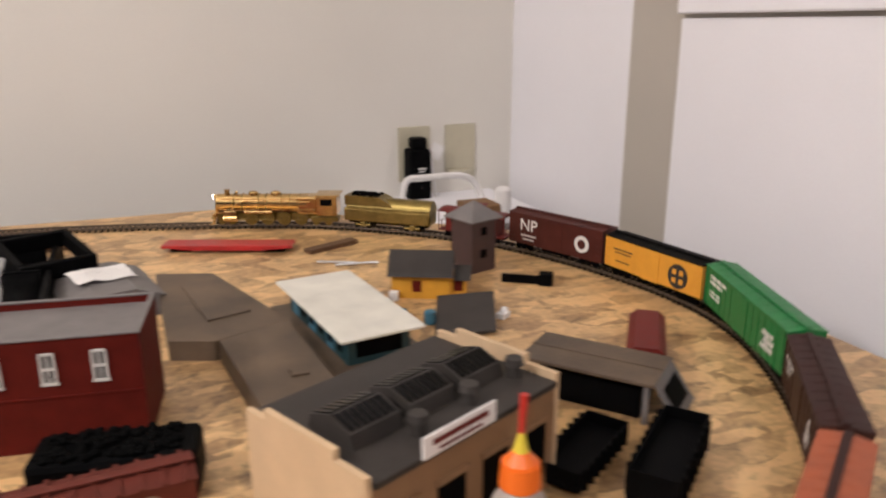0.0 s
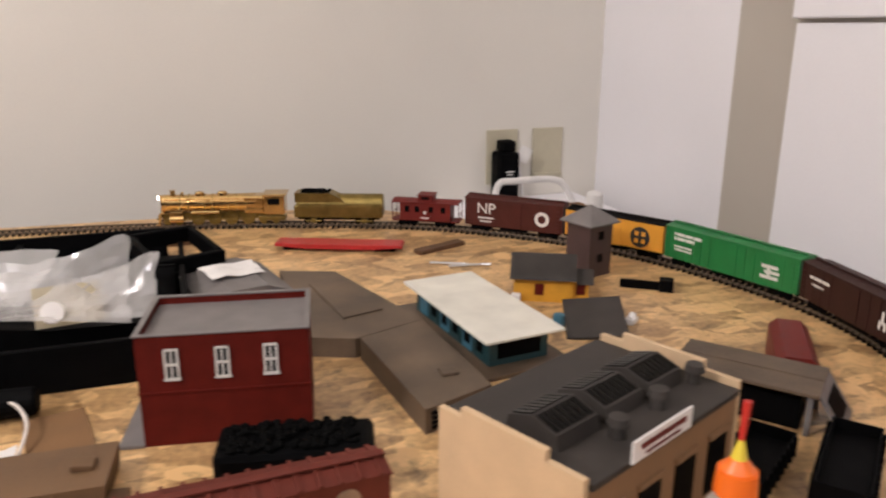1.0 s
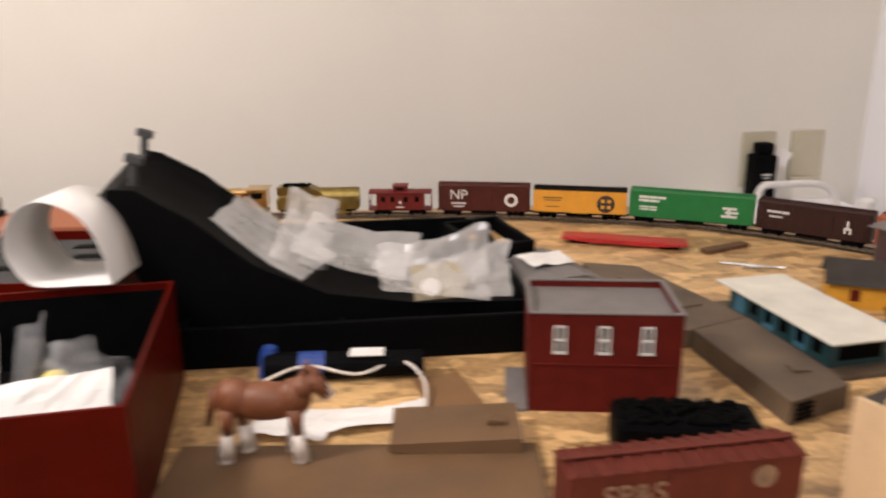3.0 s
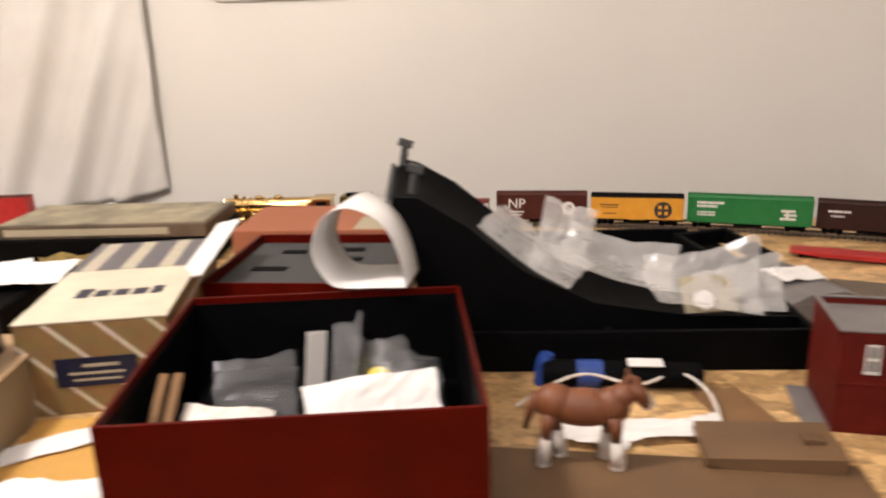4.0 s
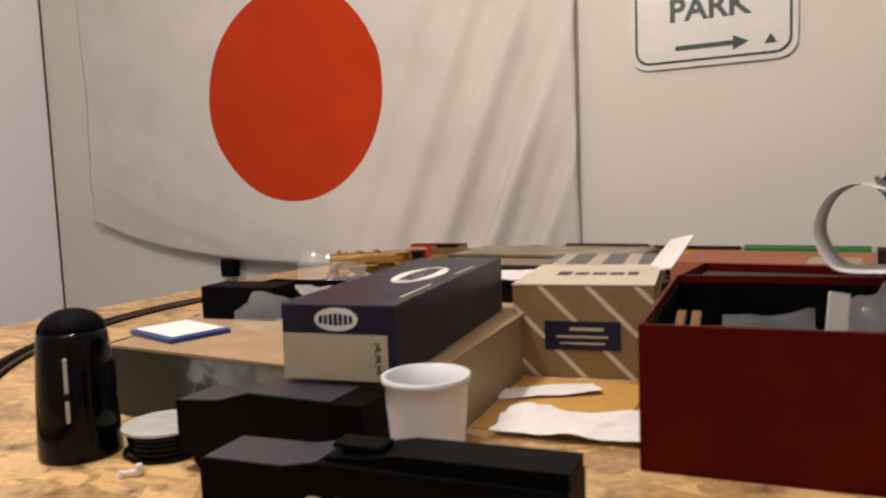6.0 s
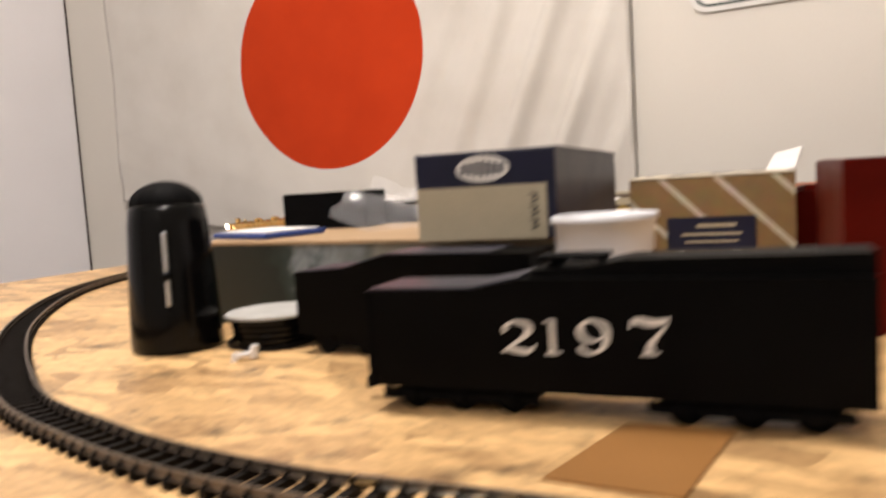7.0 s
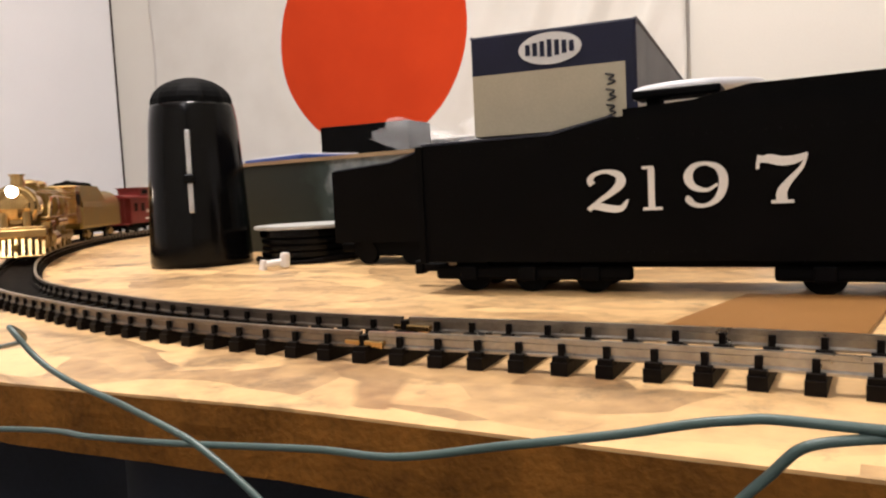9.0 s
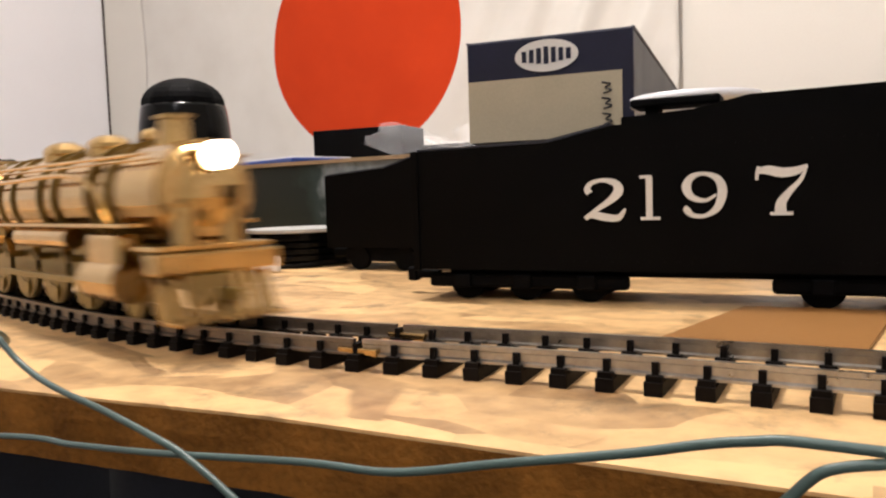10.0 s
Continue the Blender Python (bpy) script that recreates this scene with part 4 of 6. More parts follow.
for k in range(4):
    part("vent_slat", bx(B(), -0.009, -0.0016, 0.0035 + k * 0.004, 0.009, 0.0, 0.0055 + k * 0.004, m=pose(2.822, -0.9675, 0, 0, 0, 19)), BLACK, s)
part("hatch", bx(B(), 2.838, -0.925, 0.021, 2.852, -0.912, 0.023, 0.0005), GREY_BROWN, s)

s = thing("small_shed", "grey plastic shed shell with sloped roof", "model building", pose(2.700, -0.636, 0, 0, 0, 12))
part("wall_shell", bx(B(), -0.042, -0.056, 0, 0.042, 0.050, 0.022), GREY, s)
part("roof", prism(B(), [(-0.048, 0.021), (-0.020, 0.032), (0.020, 0.032), (0.048, 0.021)], -0.060, 0.055, m=UPRIGHT @ pose(0, 0, 0)), GREY, s)
pp = crumpled(0.062, 0.040, 0.004, 3)
tagged(part("paper_scrap", pp, PAPER), "white folded paper lying on the grey shed roof", "paper").matrix_world = pose(2.698, -0.632, 0.0355, 6, 4, 20)

c = thing("tender_shell", "black tender shell heaped with coal, without wheels", "model part", pose(2.710, -1.000, 0, 0, 0, -12))
part("shell", bx(B(), -0.051, -0.021, 0, 0.051, 0.021, 0.034, 0.005), BLACK, c)
co = B()
for i in range(150):
    x, y = random.uniform(-0.045, 0.040), random.uniform(-0.017, 0.017)
    ball(co, (x, y, 0.0335 + 0.004 * (1 - (x / 0.06) ** 2) * (1 - abs(y) / 0.03)), random.uniform(0.002, 0.0036), (1, 1, 0.7), 6)
tagged(part("coal_load", co, COAL, c), kind="stuff")

sps = thing("standing_boxcar", "mineral red boxcar with ribbed roof standing on the board", "freight car", pose(2.676, -1.0675, 0.0, 0, 0, 3.0))
part("body", bx(B(), -0.0755, -0.0155, 0.004, 0.0755, 0.0155, 0.0445, 0.0006), SPS_CAR, sps)
part("roof", prism(B(), [(-0.0163, 0.0445), (0.0163, 0.0445), (0.0163, 0.0455), (0, 0.0482), (-0.0163, 0.0455)], -0.0765, 0.0765, m=pose(0, 0, 0, 90, 0, 90)), SPS_CAR, sps)
for k in range(13):
    x = -0.0705 + k * 0.01175
    part("roof_rib", prism(B(), [(-0.0163, 0.0456), (0.0163, 0.0456), (0.0168, 0.0470), (0, 0.0498), (-0.0168, 0.0470)], x - 0.0012, x + 0.0012, m=pose(0, 0, 0, 90, 0, 90)), SPS_CAR, sps)
part("running_board", bx(B(), -0.0765, -0.003, 0.0496, 0.0765, 0.003, 0.0508, 0.0003), SPS_CAR, sps)
part("sliding_door", bx(B(), -0.012, -0.0164, 0.006, 0.014, -0.015, 0.042, 0.0003), SPS_CAR, sps)
letters("SP&S", 0.0200, FADED_INK, sps, Matrix.Translation((-0.034, -0.0157, 0.0290)) @ UPRIGHT, bold=0.0003)
part("round_emblem", cyl(B(), (0.050, -0.0153, 0.033), (0.050, -0.0160, 0.033), 0.0078, n=24), FADED_INK, sps, "faded round emblem")
part("underframe", bx(B(), -0.07, -0.012, 0.0, 0.07, 0.012, 0.0042), BLACK, sps)

r = thing("flatcar_shell", "bright red plastic flatcar lying on the board", "model part", pose(2.850, -0.470, 0, 0, 0, -23))
part("deck", bx(B(), -0.086, -0.015, 0.006, 0.086, 0.015, 0.0105, 0.0008), RED_CAR, r)
for sd in (-1, 1):
    part("side_sill", prism(B(), [(-0.086, 0.010), (0.086, 0.010), (0.080, 0.007), (0.045, 0.004), (-0.045, 0.004), (-0.080, 0.007)], sd * 0.0155 - 0.0008, sd * 0.0155 + 0.0008, m=UPRIGHT), RED_CAR, r)
    part("end_truck", bx(B(), sd * 0.062 - 0.014, -0.010, 0, sd * 0.062 + 0.014, 0.010, 0.006, 0.001), BLACK, r)

for x, y, z, ln, a, w in ((2.56, -0.383, 0.0, 0.225, 2, 0.012), (2.978, -0.514, 0.0, 0.078, 21, 0.016), (2.25, -0.36, 0.0, 0.12, -4, 0.014), (2.50, -0.330, 0.0, 0.17, 3, 0.012)):
    st = thing("wood_strip", "dark stained wooden strip lying on the board", "wood strip", pose(x, y, z, 0, 0, a), "wood strips")
    part("strip", bx(B(), -ln / 2, -w / 2, 0, ln / 2, w / 2, 0.006, 0.0006), WOOD_STICK, st)
for x, y, a in ((2.965, -0.585, -30), (2.985, -0.60, -12)):
    k = tube(B(), [(-0.024, 0, 0.0018), (0.018, 0.003, 0.0018), (0.030, 0.001, 0.0018)], 0.0016, 8)
    tagged(part("brass_rod", k, SILVER), "short shiny metal rod lying on the board", "metal part").matrix_world = pose(x, y, 0, 0, 0, a)

g = thing("loading_platform", "grey-brown platform roof on a dark frame with a slanted end panel", "model building", pose(3.066, -1.012, 0, 0, 0, -52))
part("roof", bx(B(), -0.056, -0.030, 0.032, 0.052, 0.028, 0.0350, 0.0006), GREY_BROWN, g)
part("roof_seam", bx(B(), -0.056, -0.0008, 0.0350, 0.052, 0.0008, 0.0356), GREY_BROWN, g)
part("end_panel", bx(B(), -0.001, -0.026, -0.036, 0.001, 0.026, 0.0, 0.0004, m=Matrix.Translation((0.051, 0, 0.0335)) @ pose(0, 0, 0, 0, -34, 0)), GREY, g, "slanted grey end panel")
part("end_panel_window", bx(B(), 0.0011, -0.018, -0.028, 0.0016, 0.018, -0.008, m=Matrix.Translation((0.051, 0, 0.0335)) @ pose(0, 0, 0, 0, -34, 0)), BLACK, g)
for x in (-0.048, 0.046):
    for y in (-0.026, 0.024):
        part("post", bx(B(), x - 0.002, y - 0.002, 0, x + 0.002, y + 0.002, 0.032), GREY, g)
# Black block fills the space under the roof in place of its shade.
part("interior_shade_block", bx(B(), -0.044, -0.020, 0, 0.040, 0.020, 0.026), BLACK, g)
for x, y, a, ln, hg in ((3.045, -1.128, 38, 0.094, 0.028), (3.000, -1.094, 32, 0.080, 0.020)):
    k = thing("black_gondola", "black open hopper car shell beside the factory", "freight car", pose(x, y, 0, 0, 0, a), "black hopper shells")
    part("floor_plate", bx(B(), -ln / 2 + 0.002, -0.0144, 0.006, ln / 2 - 0.002, 0.0144, hg - 0.008), BLACK, k)
    for c in ((-ln / 2, -0.016, ln / 2, -0.0145), (-ln / 2, 0.0145, ln / 2, 0.016), (-ln / 2, -0.0145, -ln / 2 + 0.0015, 0.0145), (ln / 2 - 0.0015, -0.0145, ln / 2, 0.0145)):
        part("side", bx(B(), c[0], c[1], 0.006, c[2], c[3], hg), BLACK, k)
    for j in range(8):
        for sd in (-1, 1):
            part("side_rib", bx(B(), -ln / 2 + 0.006 + j * ln / 8.6, sd * 0.0172 - 0.0012, 0.006, -ln / 2 + 0.0078 + j * ln / 8.6, sd * 0.0172 + 0.0012, hg + 0.0005), BLACK, k)
    part("undercarriage", bx(B(), -ln / 2 + 0.01, -0.010, 0, ln / 2 - 0.01, 0.010, 0.006, 0.001), BLACK, k)

k = thing("brown_shell", "dull red-brown car body shell standing on the board", "model part", pose(3.142, -0.975, 0, 0, 0, 52))
part("shell", prism(B(), [(-0.0165, 0), (0.0165, 0), (0.0165, 0.027), (0.010, 0.033), (-0.010, 0.033), (-0.0165, 0.027)], -0.045, 0.045, m=pose(0, 0, 0, 90, 0, 90)), CABOOSE, k)
part("end_opening", bx(B(), -0.0456, -0.012, 0.002, -0.0448, 0.012, 0.024), BLACK, k)

k = thing("glue_bottle", "cloudy glue bottle with orange cap and red-tipped nozzle", "bottle", pose(2.899, -1.187, 0))
part("bottle", cyl(cyl(B(), (0, 0, 0), (0, 0, 0.062), 0.014, 0.014, 24, 0.002), (0, 0, 0.062), (0, 0, 0.070), 0.013, 0.008, 24), CLEAR_BOTTLE, k)
cap = B()
cyl(cap, (0, 0, 0.069), (0, 0, 0.083), 0.0108, 0.0098, 28, 0.0008)
cyl(cap, (0, 0, 0.083), (0, 0, 0.0885), 0.0085, 0.0042, 24)
part("cap", cap, ORANGE_CAP, k)
part("nozzle", cyl(B(), (0, 0, 0.0885), (0, 0, 0.0985), 0.0040, 0.0016, 16), YELLOW_TIP, k)
part("nozzle_tip", cyl(B(), (0, 0, 0.0985), (0.001, 0, 0.119), 0.0015, 0.0022, 12), RED_TIP, k)

# scraps between house and factory
for x, y, s, mt, nm, lb in ((3.075, -0.83, 0.007, PAPER, "plastic_scrap", "small white plastic scrap on the board"), (2.975, -0.80, 0.008, SKYBLUE, "blue_barrel", "small pale blue barrel beside the station"),
                        (3.000, -0.815, 0.008, SKYBLUE, "blue_barrel", "small pale blue barrel beside the station"), (3.035, -0.93, 0.007, CREAM, "plastic_scrap", "small cream plastic scrap on the board")):
    if nm == "blue_barrel":
        tagged(part(nm, cyl(B(), (0, 0, 0), (0, 0, s * 1.7), s * 0.75, s * 0.75, 16, 0.001), mt), lb, "barrel", "blue barrels").matrix_world = pose(x, y, 0)
    else:
        tagged(part(nm, ball(bx(B(), -s, -s * 0.7, 0, s, s * 0.7, s * 0.9, 0.001), (s * 0.4, 0, s), s * 0.6, n=8), mt), lb, "scrap", "plastic scraps").matrix_world = pose(x, y, 0, 0, 0, 33)
tagged(part("roof_panel", bx(B(), -0.030, -0.038, 0, 0.030, 0.038, 0.003, 0.0005), GREY_DARK), "dark grey roof panel leaning beside the factory", "model part").matrix_world = pose(3.035, -0.825, 0.008, 10, -6, -25)
ft = B()
bx(ft, -0.03, -0.002, 0, 0.03, 0.002, 0.010, 0.0004); bx(ft, 0.014, -0.008, 0, 0.030, 0.008, 0.014, 0.001)
tagged(part("black_casting", ft, BLACK), "small black casting behind the tower", "model part").matrix_world = pose(3.15, -0.745, 0, 0, 0, -35)

# wall plates behind the corner
for i, x in enumerate((3.292, 3.397)):
    k = thing("wall_plate", "almond wall plate, blank" if i else "almond outlet plate with a black adapter plugged in", "wall plate", pose(x, 0, 0.029), "wall plates")
    part("plate", bx(B(), -0.035, -0.005, -0.057, 0.035, 0.0, 0.057, 0.0015), PLATE, k)
    part("screw", cyl(B(), (0, -0.0052, 0.042), (0, -0.006, 0.042), 0.003, n=12), PLATE, k)
    if i:
        part("lower_lip", bx(B(), -0.033, -0.012, -0.045, 0.033, -0.005, -0.038, 0.001), PLATE, k)
k = thing("power_adapter", "black plug-in power adapter with a paper tag", "adapter", pose(3.29, -0.006, 0.0))
part("adapter_body", bx(B(), -0.024, -0.042, -0.085, 0.024, 0.0, 0.044, 0.006), BLACK, k)
part("adapter_top", bx(B(), -0.015, -0.036, 0.0442, 0.018, -0.004, 0.067, 0.005), BLACK, k)
part("paper_tag", bx(B(), -0.014, -0.001, -0.016, 0.014, 0.001, 0.016, 0.0003, m=Matrix.Translation((0.038, -0.03, 0.037)) @ pose(0, 0, 0, 0, 28, 0)), PAPER, k)
bars(k, [(0, 0, 0.018, 0.003), (0, -0.006, 0.014, 0.002)], WHITE_INK, Matrix.Translation((0.002, -0.0421, 0.005)) @ UPRIGHT)
part("cord", tube(B(), smooth_line([(0.03, -0.02, 0.02), (0.036, -0.03, -0.05), (0.034, -0.05, -0.12), (0.03, -0.1, -0.2)]), 0.003), PAPER, k)
k = thing("paper_tube", "white bent plastic tube behind the train", "tube", pose(0, 0, 0))
part("tube", tube(B(), smooth_line([(3.195, -0.19, -0.056), (3.205, -0.185, 0.008), (3.245, -0.180, 0.014), (3.330, -0.175, 0.010), (3.360, -0.175, -0.02), (3.37, -0.18, -0.056)]), 0.0065, 12), PAPER, k)
tagged(part("white_plug", ball(cyl(B(), (0, 0, -0.057), (0, 0, -0.014), 0.016, n=18), (0, 0, -0.014), 0.016, (1, 1, 0.5)), PAPER), "small white round plug behind the train", "plug").matrix_world = pose(3.39, -0.22, 0.0)
shelf = thing("window_shelf", "pale ledge in the corner behind the table", "shelf", pose(0, 0, 0), kind="structure")
part("ledge", bx(B(), 3.14, -0.24, -0.075, 3.47, -0.001, -0.058, 0.002), WALL_COOL_LIT, shelf)

# ---- wall hangings ----
fb = B()
FW, FHT = 1.52, 0.914


def flag_point(u, v):
    """The hanging cloth: slanting folds towards its free side, and a swag at the far lower corner."""
    x, z = 0.222 + u * FW, v * FHT
    sag = (1 - v) ** 2 * (0.115 * (1 - u) ** 5 + 0.045 * u ** 7)
    side = min(1, max(0, u - 0.60) / 0.28)
    slant = x - 0.46 * z
    fold = 0.016 * side * (1.15 - v) * (math.sin(44 * slant + 0.8) + 0.45 * math.sin(97 * slant + 2.0 + 3 * z)) * min(1, (1 - u) * 9 + 0.25)
    swag = 0.012 * max(0, 1 - abs(v + 0.42 * u - 0.30) * 7) * (1 - u) + 0.008 * max(0, 1 - abs(v + 0.34 * u - 0.17) * 9) * (1 - 0.6 * u)
    slack = 0.006 * math.sin(9 * u + 5 * v) + 0.006 * noise.noise(Vector((u * 7, v * 5, 0)))
    return Vector((x - 0.018 * u ** 6, -0.034 + 0.014 * u ** 4 + fold - swag + slack, -0.020 + z + sag))


wavy(fb, 1, 1, 130, 80, flag_point)
uvl = fb.loops.layers.uv.new("UVMap")
fb.verts.index_update()
for fc in fb.faces:
    for lp in fc.loops:
        i = lp.vert.index
        lp[uvl].uv = ((i % 131) / 130 * FW, (i // 131) / 80 * FHT)
flag = tagged(part("flag", fb, FLAG, smooth=True), "white cloth flag with a red disc pinned to the wall", "flag")
so = flag.modifiers.new("thickness", "SOLIDIFY")
so.thickness = 0.0015

sign = thing("parking_sign", "white metal parking sign with dark border and arrow", "sign", pose(1.984, 0, 0.607))


def rounded(w, hgt, r, n=6):
    out = []
    for cx, cy, a0 in ((w - r, hgt - r, 0), (-w + r, hgt - r, 90), (-w + r, -hgt + r, 180), (w - r, -hgt + r, 270)):
        out += [(cx + r * math.cos(radians(a0 + 90 * k / n)), cy + r * math.sin(radians(a0 + 90 * k / n))) for k in range(n + 1)]
    return out


part("plate", prism(B(), rounded(0.150, 0.228, 0.034), 0.004, 0.007, m=UPRIGHT), SIGN_WHITE, sign)
part("border", prism(B(), rounded(0.141, 0.219, 0.028), 0.0071, 0.0076, m=UPRIGHT), SIGN_DARK, sign)
part("face", prism(B(), rounded(0.136, 0.214, 0.024), 0.0077, 0.0082, m=UPRIGHT), SIGN_WHITE, sign)
on = Matrix.Translation((0, -0.0086, 0)) @ UPRIGHT
letters("PARK", 0.060, SIGN_DARK, sign, on @ Matrix.Translation((-0.003, -0.123, 0)), 0.0003, bold=0.0016)
letters("TO", 0.060, SIGN_DARK, sign, on @ Matrix.Translation((-0.003, -0.056, 0)), 0.0003, bold=0.0016)
part("arrow", prism(B(), [(-0.064, -0.1965), (0.040, -0.1965), (0.040, -0.206), (0.068, -0.192), (0.040, -0.178), (0.040, -0.1875), (-0.064, -0.1875)], 0.0083, 0.0089, m=UPRIGHT), SIGN_DARK, sign)
part("corner_mark", prism(B(), [(0.094, -0.200), (0.116, -0.200), (0.105, -0.182)], 0.0083, 0.0089, m=UPRIGHT), SIGN_DARK, sign)
k = thing("wall_outlet", "black plug in an outlet below the flag", "outlet", pose(0.745, 0, -0.035))
part("plate", bx(B(), -0.035, -0.005, -0.057, 0.035, 0, 0.057, 0.0015), PLATE, k)
part("plug", bx(B(), -0.022, -0.036, -0.022, 0.022, -0.005, 0.026, 0.004), BLACK, k)

# ---- open red box and what lies in it ----
RB = pose(2.216, -0.951, 0, 0, 0, 6)
k = thing("red_box", "open dark red card box lined in black", "box", RB)
w, dd, hh = 0.1185, 0.115, 0.092
for c in ((-w, -dd, w, -dd + 0.003), (-w, dd - 0.003, w, dd), (-w, -dd + 0.003, -w + 0.003, dd - 0.003), (w - 0.003, -dd + 0.003, w, dd - 0.003)):
    part("side", bx(B(), c[0], c[1], 0, c[2], c[3], hh, 0.0006), RED_BOX, k)
for c in ((-w + 0.003, -dd + 0.0032, w - 0.003, -dd + 0.0045), (-w + 0.003, dd - 0.0045, w - 0.003, dd - 0.0032), (-w + 0.0032, -dd + 0.005, -w + 0.0045, dd - 0.005), (w - 0.0045, -dd + 0.005, w - 0.0032, dd - 0.005)):
    part("lining", bx(B(), c[0], c[1], 0.003, c[2], c[3], hh - 0.006), BLACK, k)
part("bottom", bx(B(), -w + 0.004, -dd + 0.005, 0.001, w - 0.004, dd - 0.005, 0.003), BLACK, k)


def in_box(x, y, z, rx=0, ry=0, rz=0):
    return RB @ pose(x, y, z, rx, ry, rz)


def film_bag(w, h, amp, seed, nx=15, ny=11):
    """A thin plastic bag: flat panels meeting in sharp creases, with a drawn-out corner and uneven edges."""
    bm = B()
    rnd = random.Random(seed)
    creases = [(rnd.uniform(0, math.tau), rnd.uniform(-0.32, 0.32), rnd.uniform(0.35, 1.0) * rnd.choice((-1, 1))) for _ in range(6)]
    peak = (rnd.choice((0.08, 0.92)), 0.95)

    def at(u, v):
        a, b = u - 0.5, v - 0.5
        lift = sum(k * abs(a * math.cos(q) + b * math.sin(q) - c) for q, c, k in creases) * 0.9
        pull = max(0, 1 - 3.2 * math.hypot(u - peak[0], v - peak[1]))
        jag = 0.10 * noise.noise(Vector((u * 5, v * 5, seed)))
        return Vector((w * (a * (1 + jag) + 0.10 * pull * (peak[0] - 0.5)), h * (b * (1 + jag) + 0.10 * pull), amp * (lift + 0.7 * jag * 4 + 0.6 * pull)))
    return wavy(bm, w, h, nx, ny, at)


def bag(x, y, z, w, h, amp, seed, mat, m0=Matrix(), rx=0, ry=0, rz=0, label="crumpled clear plastic parts bag"):
    ob = tagged(part("parts_bag", film_bag(w, h, amp, seed), mat), label, "plastic bag", "parts bags")
    ob.matrix_world = m0 @ pose(x, y, z, rx, ry, rz)
    return ob


fill = tagged(part("packing_card", bx(B(), -0.10, -0.09, 0, 0.10, 0.09, 0.030, 0.004), BLACK), "dark card insert in the red box", "card")
fill.matrix_world = in_box(0, 0, 0.004)
bag(-0.045, 0.000, 0.056, 0.060, 0.046, 0.004, 1, FILM_CLEAR, RB, 66, 0, 3)
bag(0.022, 0.030, 0.058, 0.030, 0.070, 0.006, 2, FILM_CLEAR, RB, 58, -20, -38)
bag(0.074, -0.005, 0.058, 0.055, 0.055, 0.016, 5, FILM_CLEAR, RB, 44, 16, 14)
bag(0.052, 0.010, 0.058, 0.05, 0.055, 0.016, 8, FILM_CLEAR, RB, 58, 5, 30)
bag(0.060, -0.030, 0.056, 0.05, 0.045, 0.018, 11, FILM_CLEAR, RB, 30, -12, -40)
for x, y, z, a, b2, rx, mt, lb in ((0.046, -0.045, 0.054, 0.095, 0.062, 30, PAPER, "white printed card in the red box"), (-0.058, -0.062, 0.054, 0.065, 0.045, 26, HORSE_WHITE, "pinkish white paper slip in the red box"),
                               (-0.030, -0.075, 0.048, 0.045, 0.035, 14, CARDBOARD, "tan card scrap in the red box")):
    tagged(part("paper_slip", crumpled(a, b2, 0.006, x * 90 + 7), mt), lb, "paper", "paper slips").matrix_world = in_box(x, y, z, rx, 0, x * 200)
tagged(part("white_tag", bx(B(), -0.008, -0.0006, -0.024, 0.008, 0.0006, 0.024, 0.0003), PAPER), "upright white paper tag in a bag", "paper").matrix_world = in_box(0.000, 0.012, 0.070, -8, 10, 30)
for x in (-0.103, -0.093):
    tagged(part("wood_stick", bx(B(), -0.003, -0.04, -0.002, 0.003, 0.04, 0.002, 0.0004), CARDBOARD), "pale wooden stick leaning in the red box", "stick", "wooden sticks").matrix_world = in_box(x, -0.06, 0.060, 38, 0, -5)
tagged(part("yellow_part", ball(B(), (0, 0, 0), 0.009, (1, 1, 0.7)), YELLOW_TIP), "small yellow part in a bag", "model part").matrix_world = in_box(0.048, 0.0, 0.062)

# second box behind
K2 = pose(2.150, -0.628, 0, 0, 0, -3)
k = thing("red_tray", "shallow dark red box with grey foam insert", "box", K2)
for c in ((-0.10, -0.100, 0.10, -0.097), (-0.10, 0.097, 0.10, 0.10), (-0.10, -0.097, -0.097, 0.097), (0.097, -0.097, 0.10, 0.097)):
    part("side", bx(B(), c[0], c[1], 0, c[2], c[3], 0.064, 0.0006), RED_BOX, k)
part("foam_insert", bx(B(), -0.096, -0.096, 0.02, 0.096, 0.096, 0.054, 0.003), FOAM, k, "grey foam insert with cut slots")
for x, y, ww in ((-0.04, 0.05, 0.03), (0.02, 0.06, 0.05), (0.03, 0.02, 0.04), (-0.05, -0.02, 0.04)):
    part("foam_slot", bx(B(), x - ww / 2, y - 0.007, 0.0541, x + ww / 2, y + 0.007, 0.0552), BLACK, k)
lp = B()
LOOP_SHAPE = [(0.0530, 0.0), (0.0480, 0.0275), (0.0385, 0.0510), (0.0245, 0.0650), (0.0015, 0.0725), (-0.0175, 0.0640), (-0.0280, 0.0440), (-0.0275, 0.0245), (-0.0160, 0.0050), (-0.0020, 0.0), (0.0280, 0.0)]
strip = smooth_line([(x, 0, z) for x, z in LOOP_SHAPE] + [(0.0515, 0, -0.0002)], steps=6)
inner = [Vector((0.012 + (q.x - 0.012) * 0.978, 0, 0.034 + (q.z - 0.034) * 0.978)) for q in strip]
rings = [[lp.verts.new((q.x + y * 0.10, y, q.z)) for q in line] for line, y in ((strip, -0.038), (strip, 0.038), (inner, 0.038), (inner, -0.038))]
for a, b in zip(rings, rings[1:] + rings[:1]):
    for i in range(len(strip) - 1):
        lp.faces.new((a[i], a[i + 1], b[i + 1], b[i]))
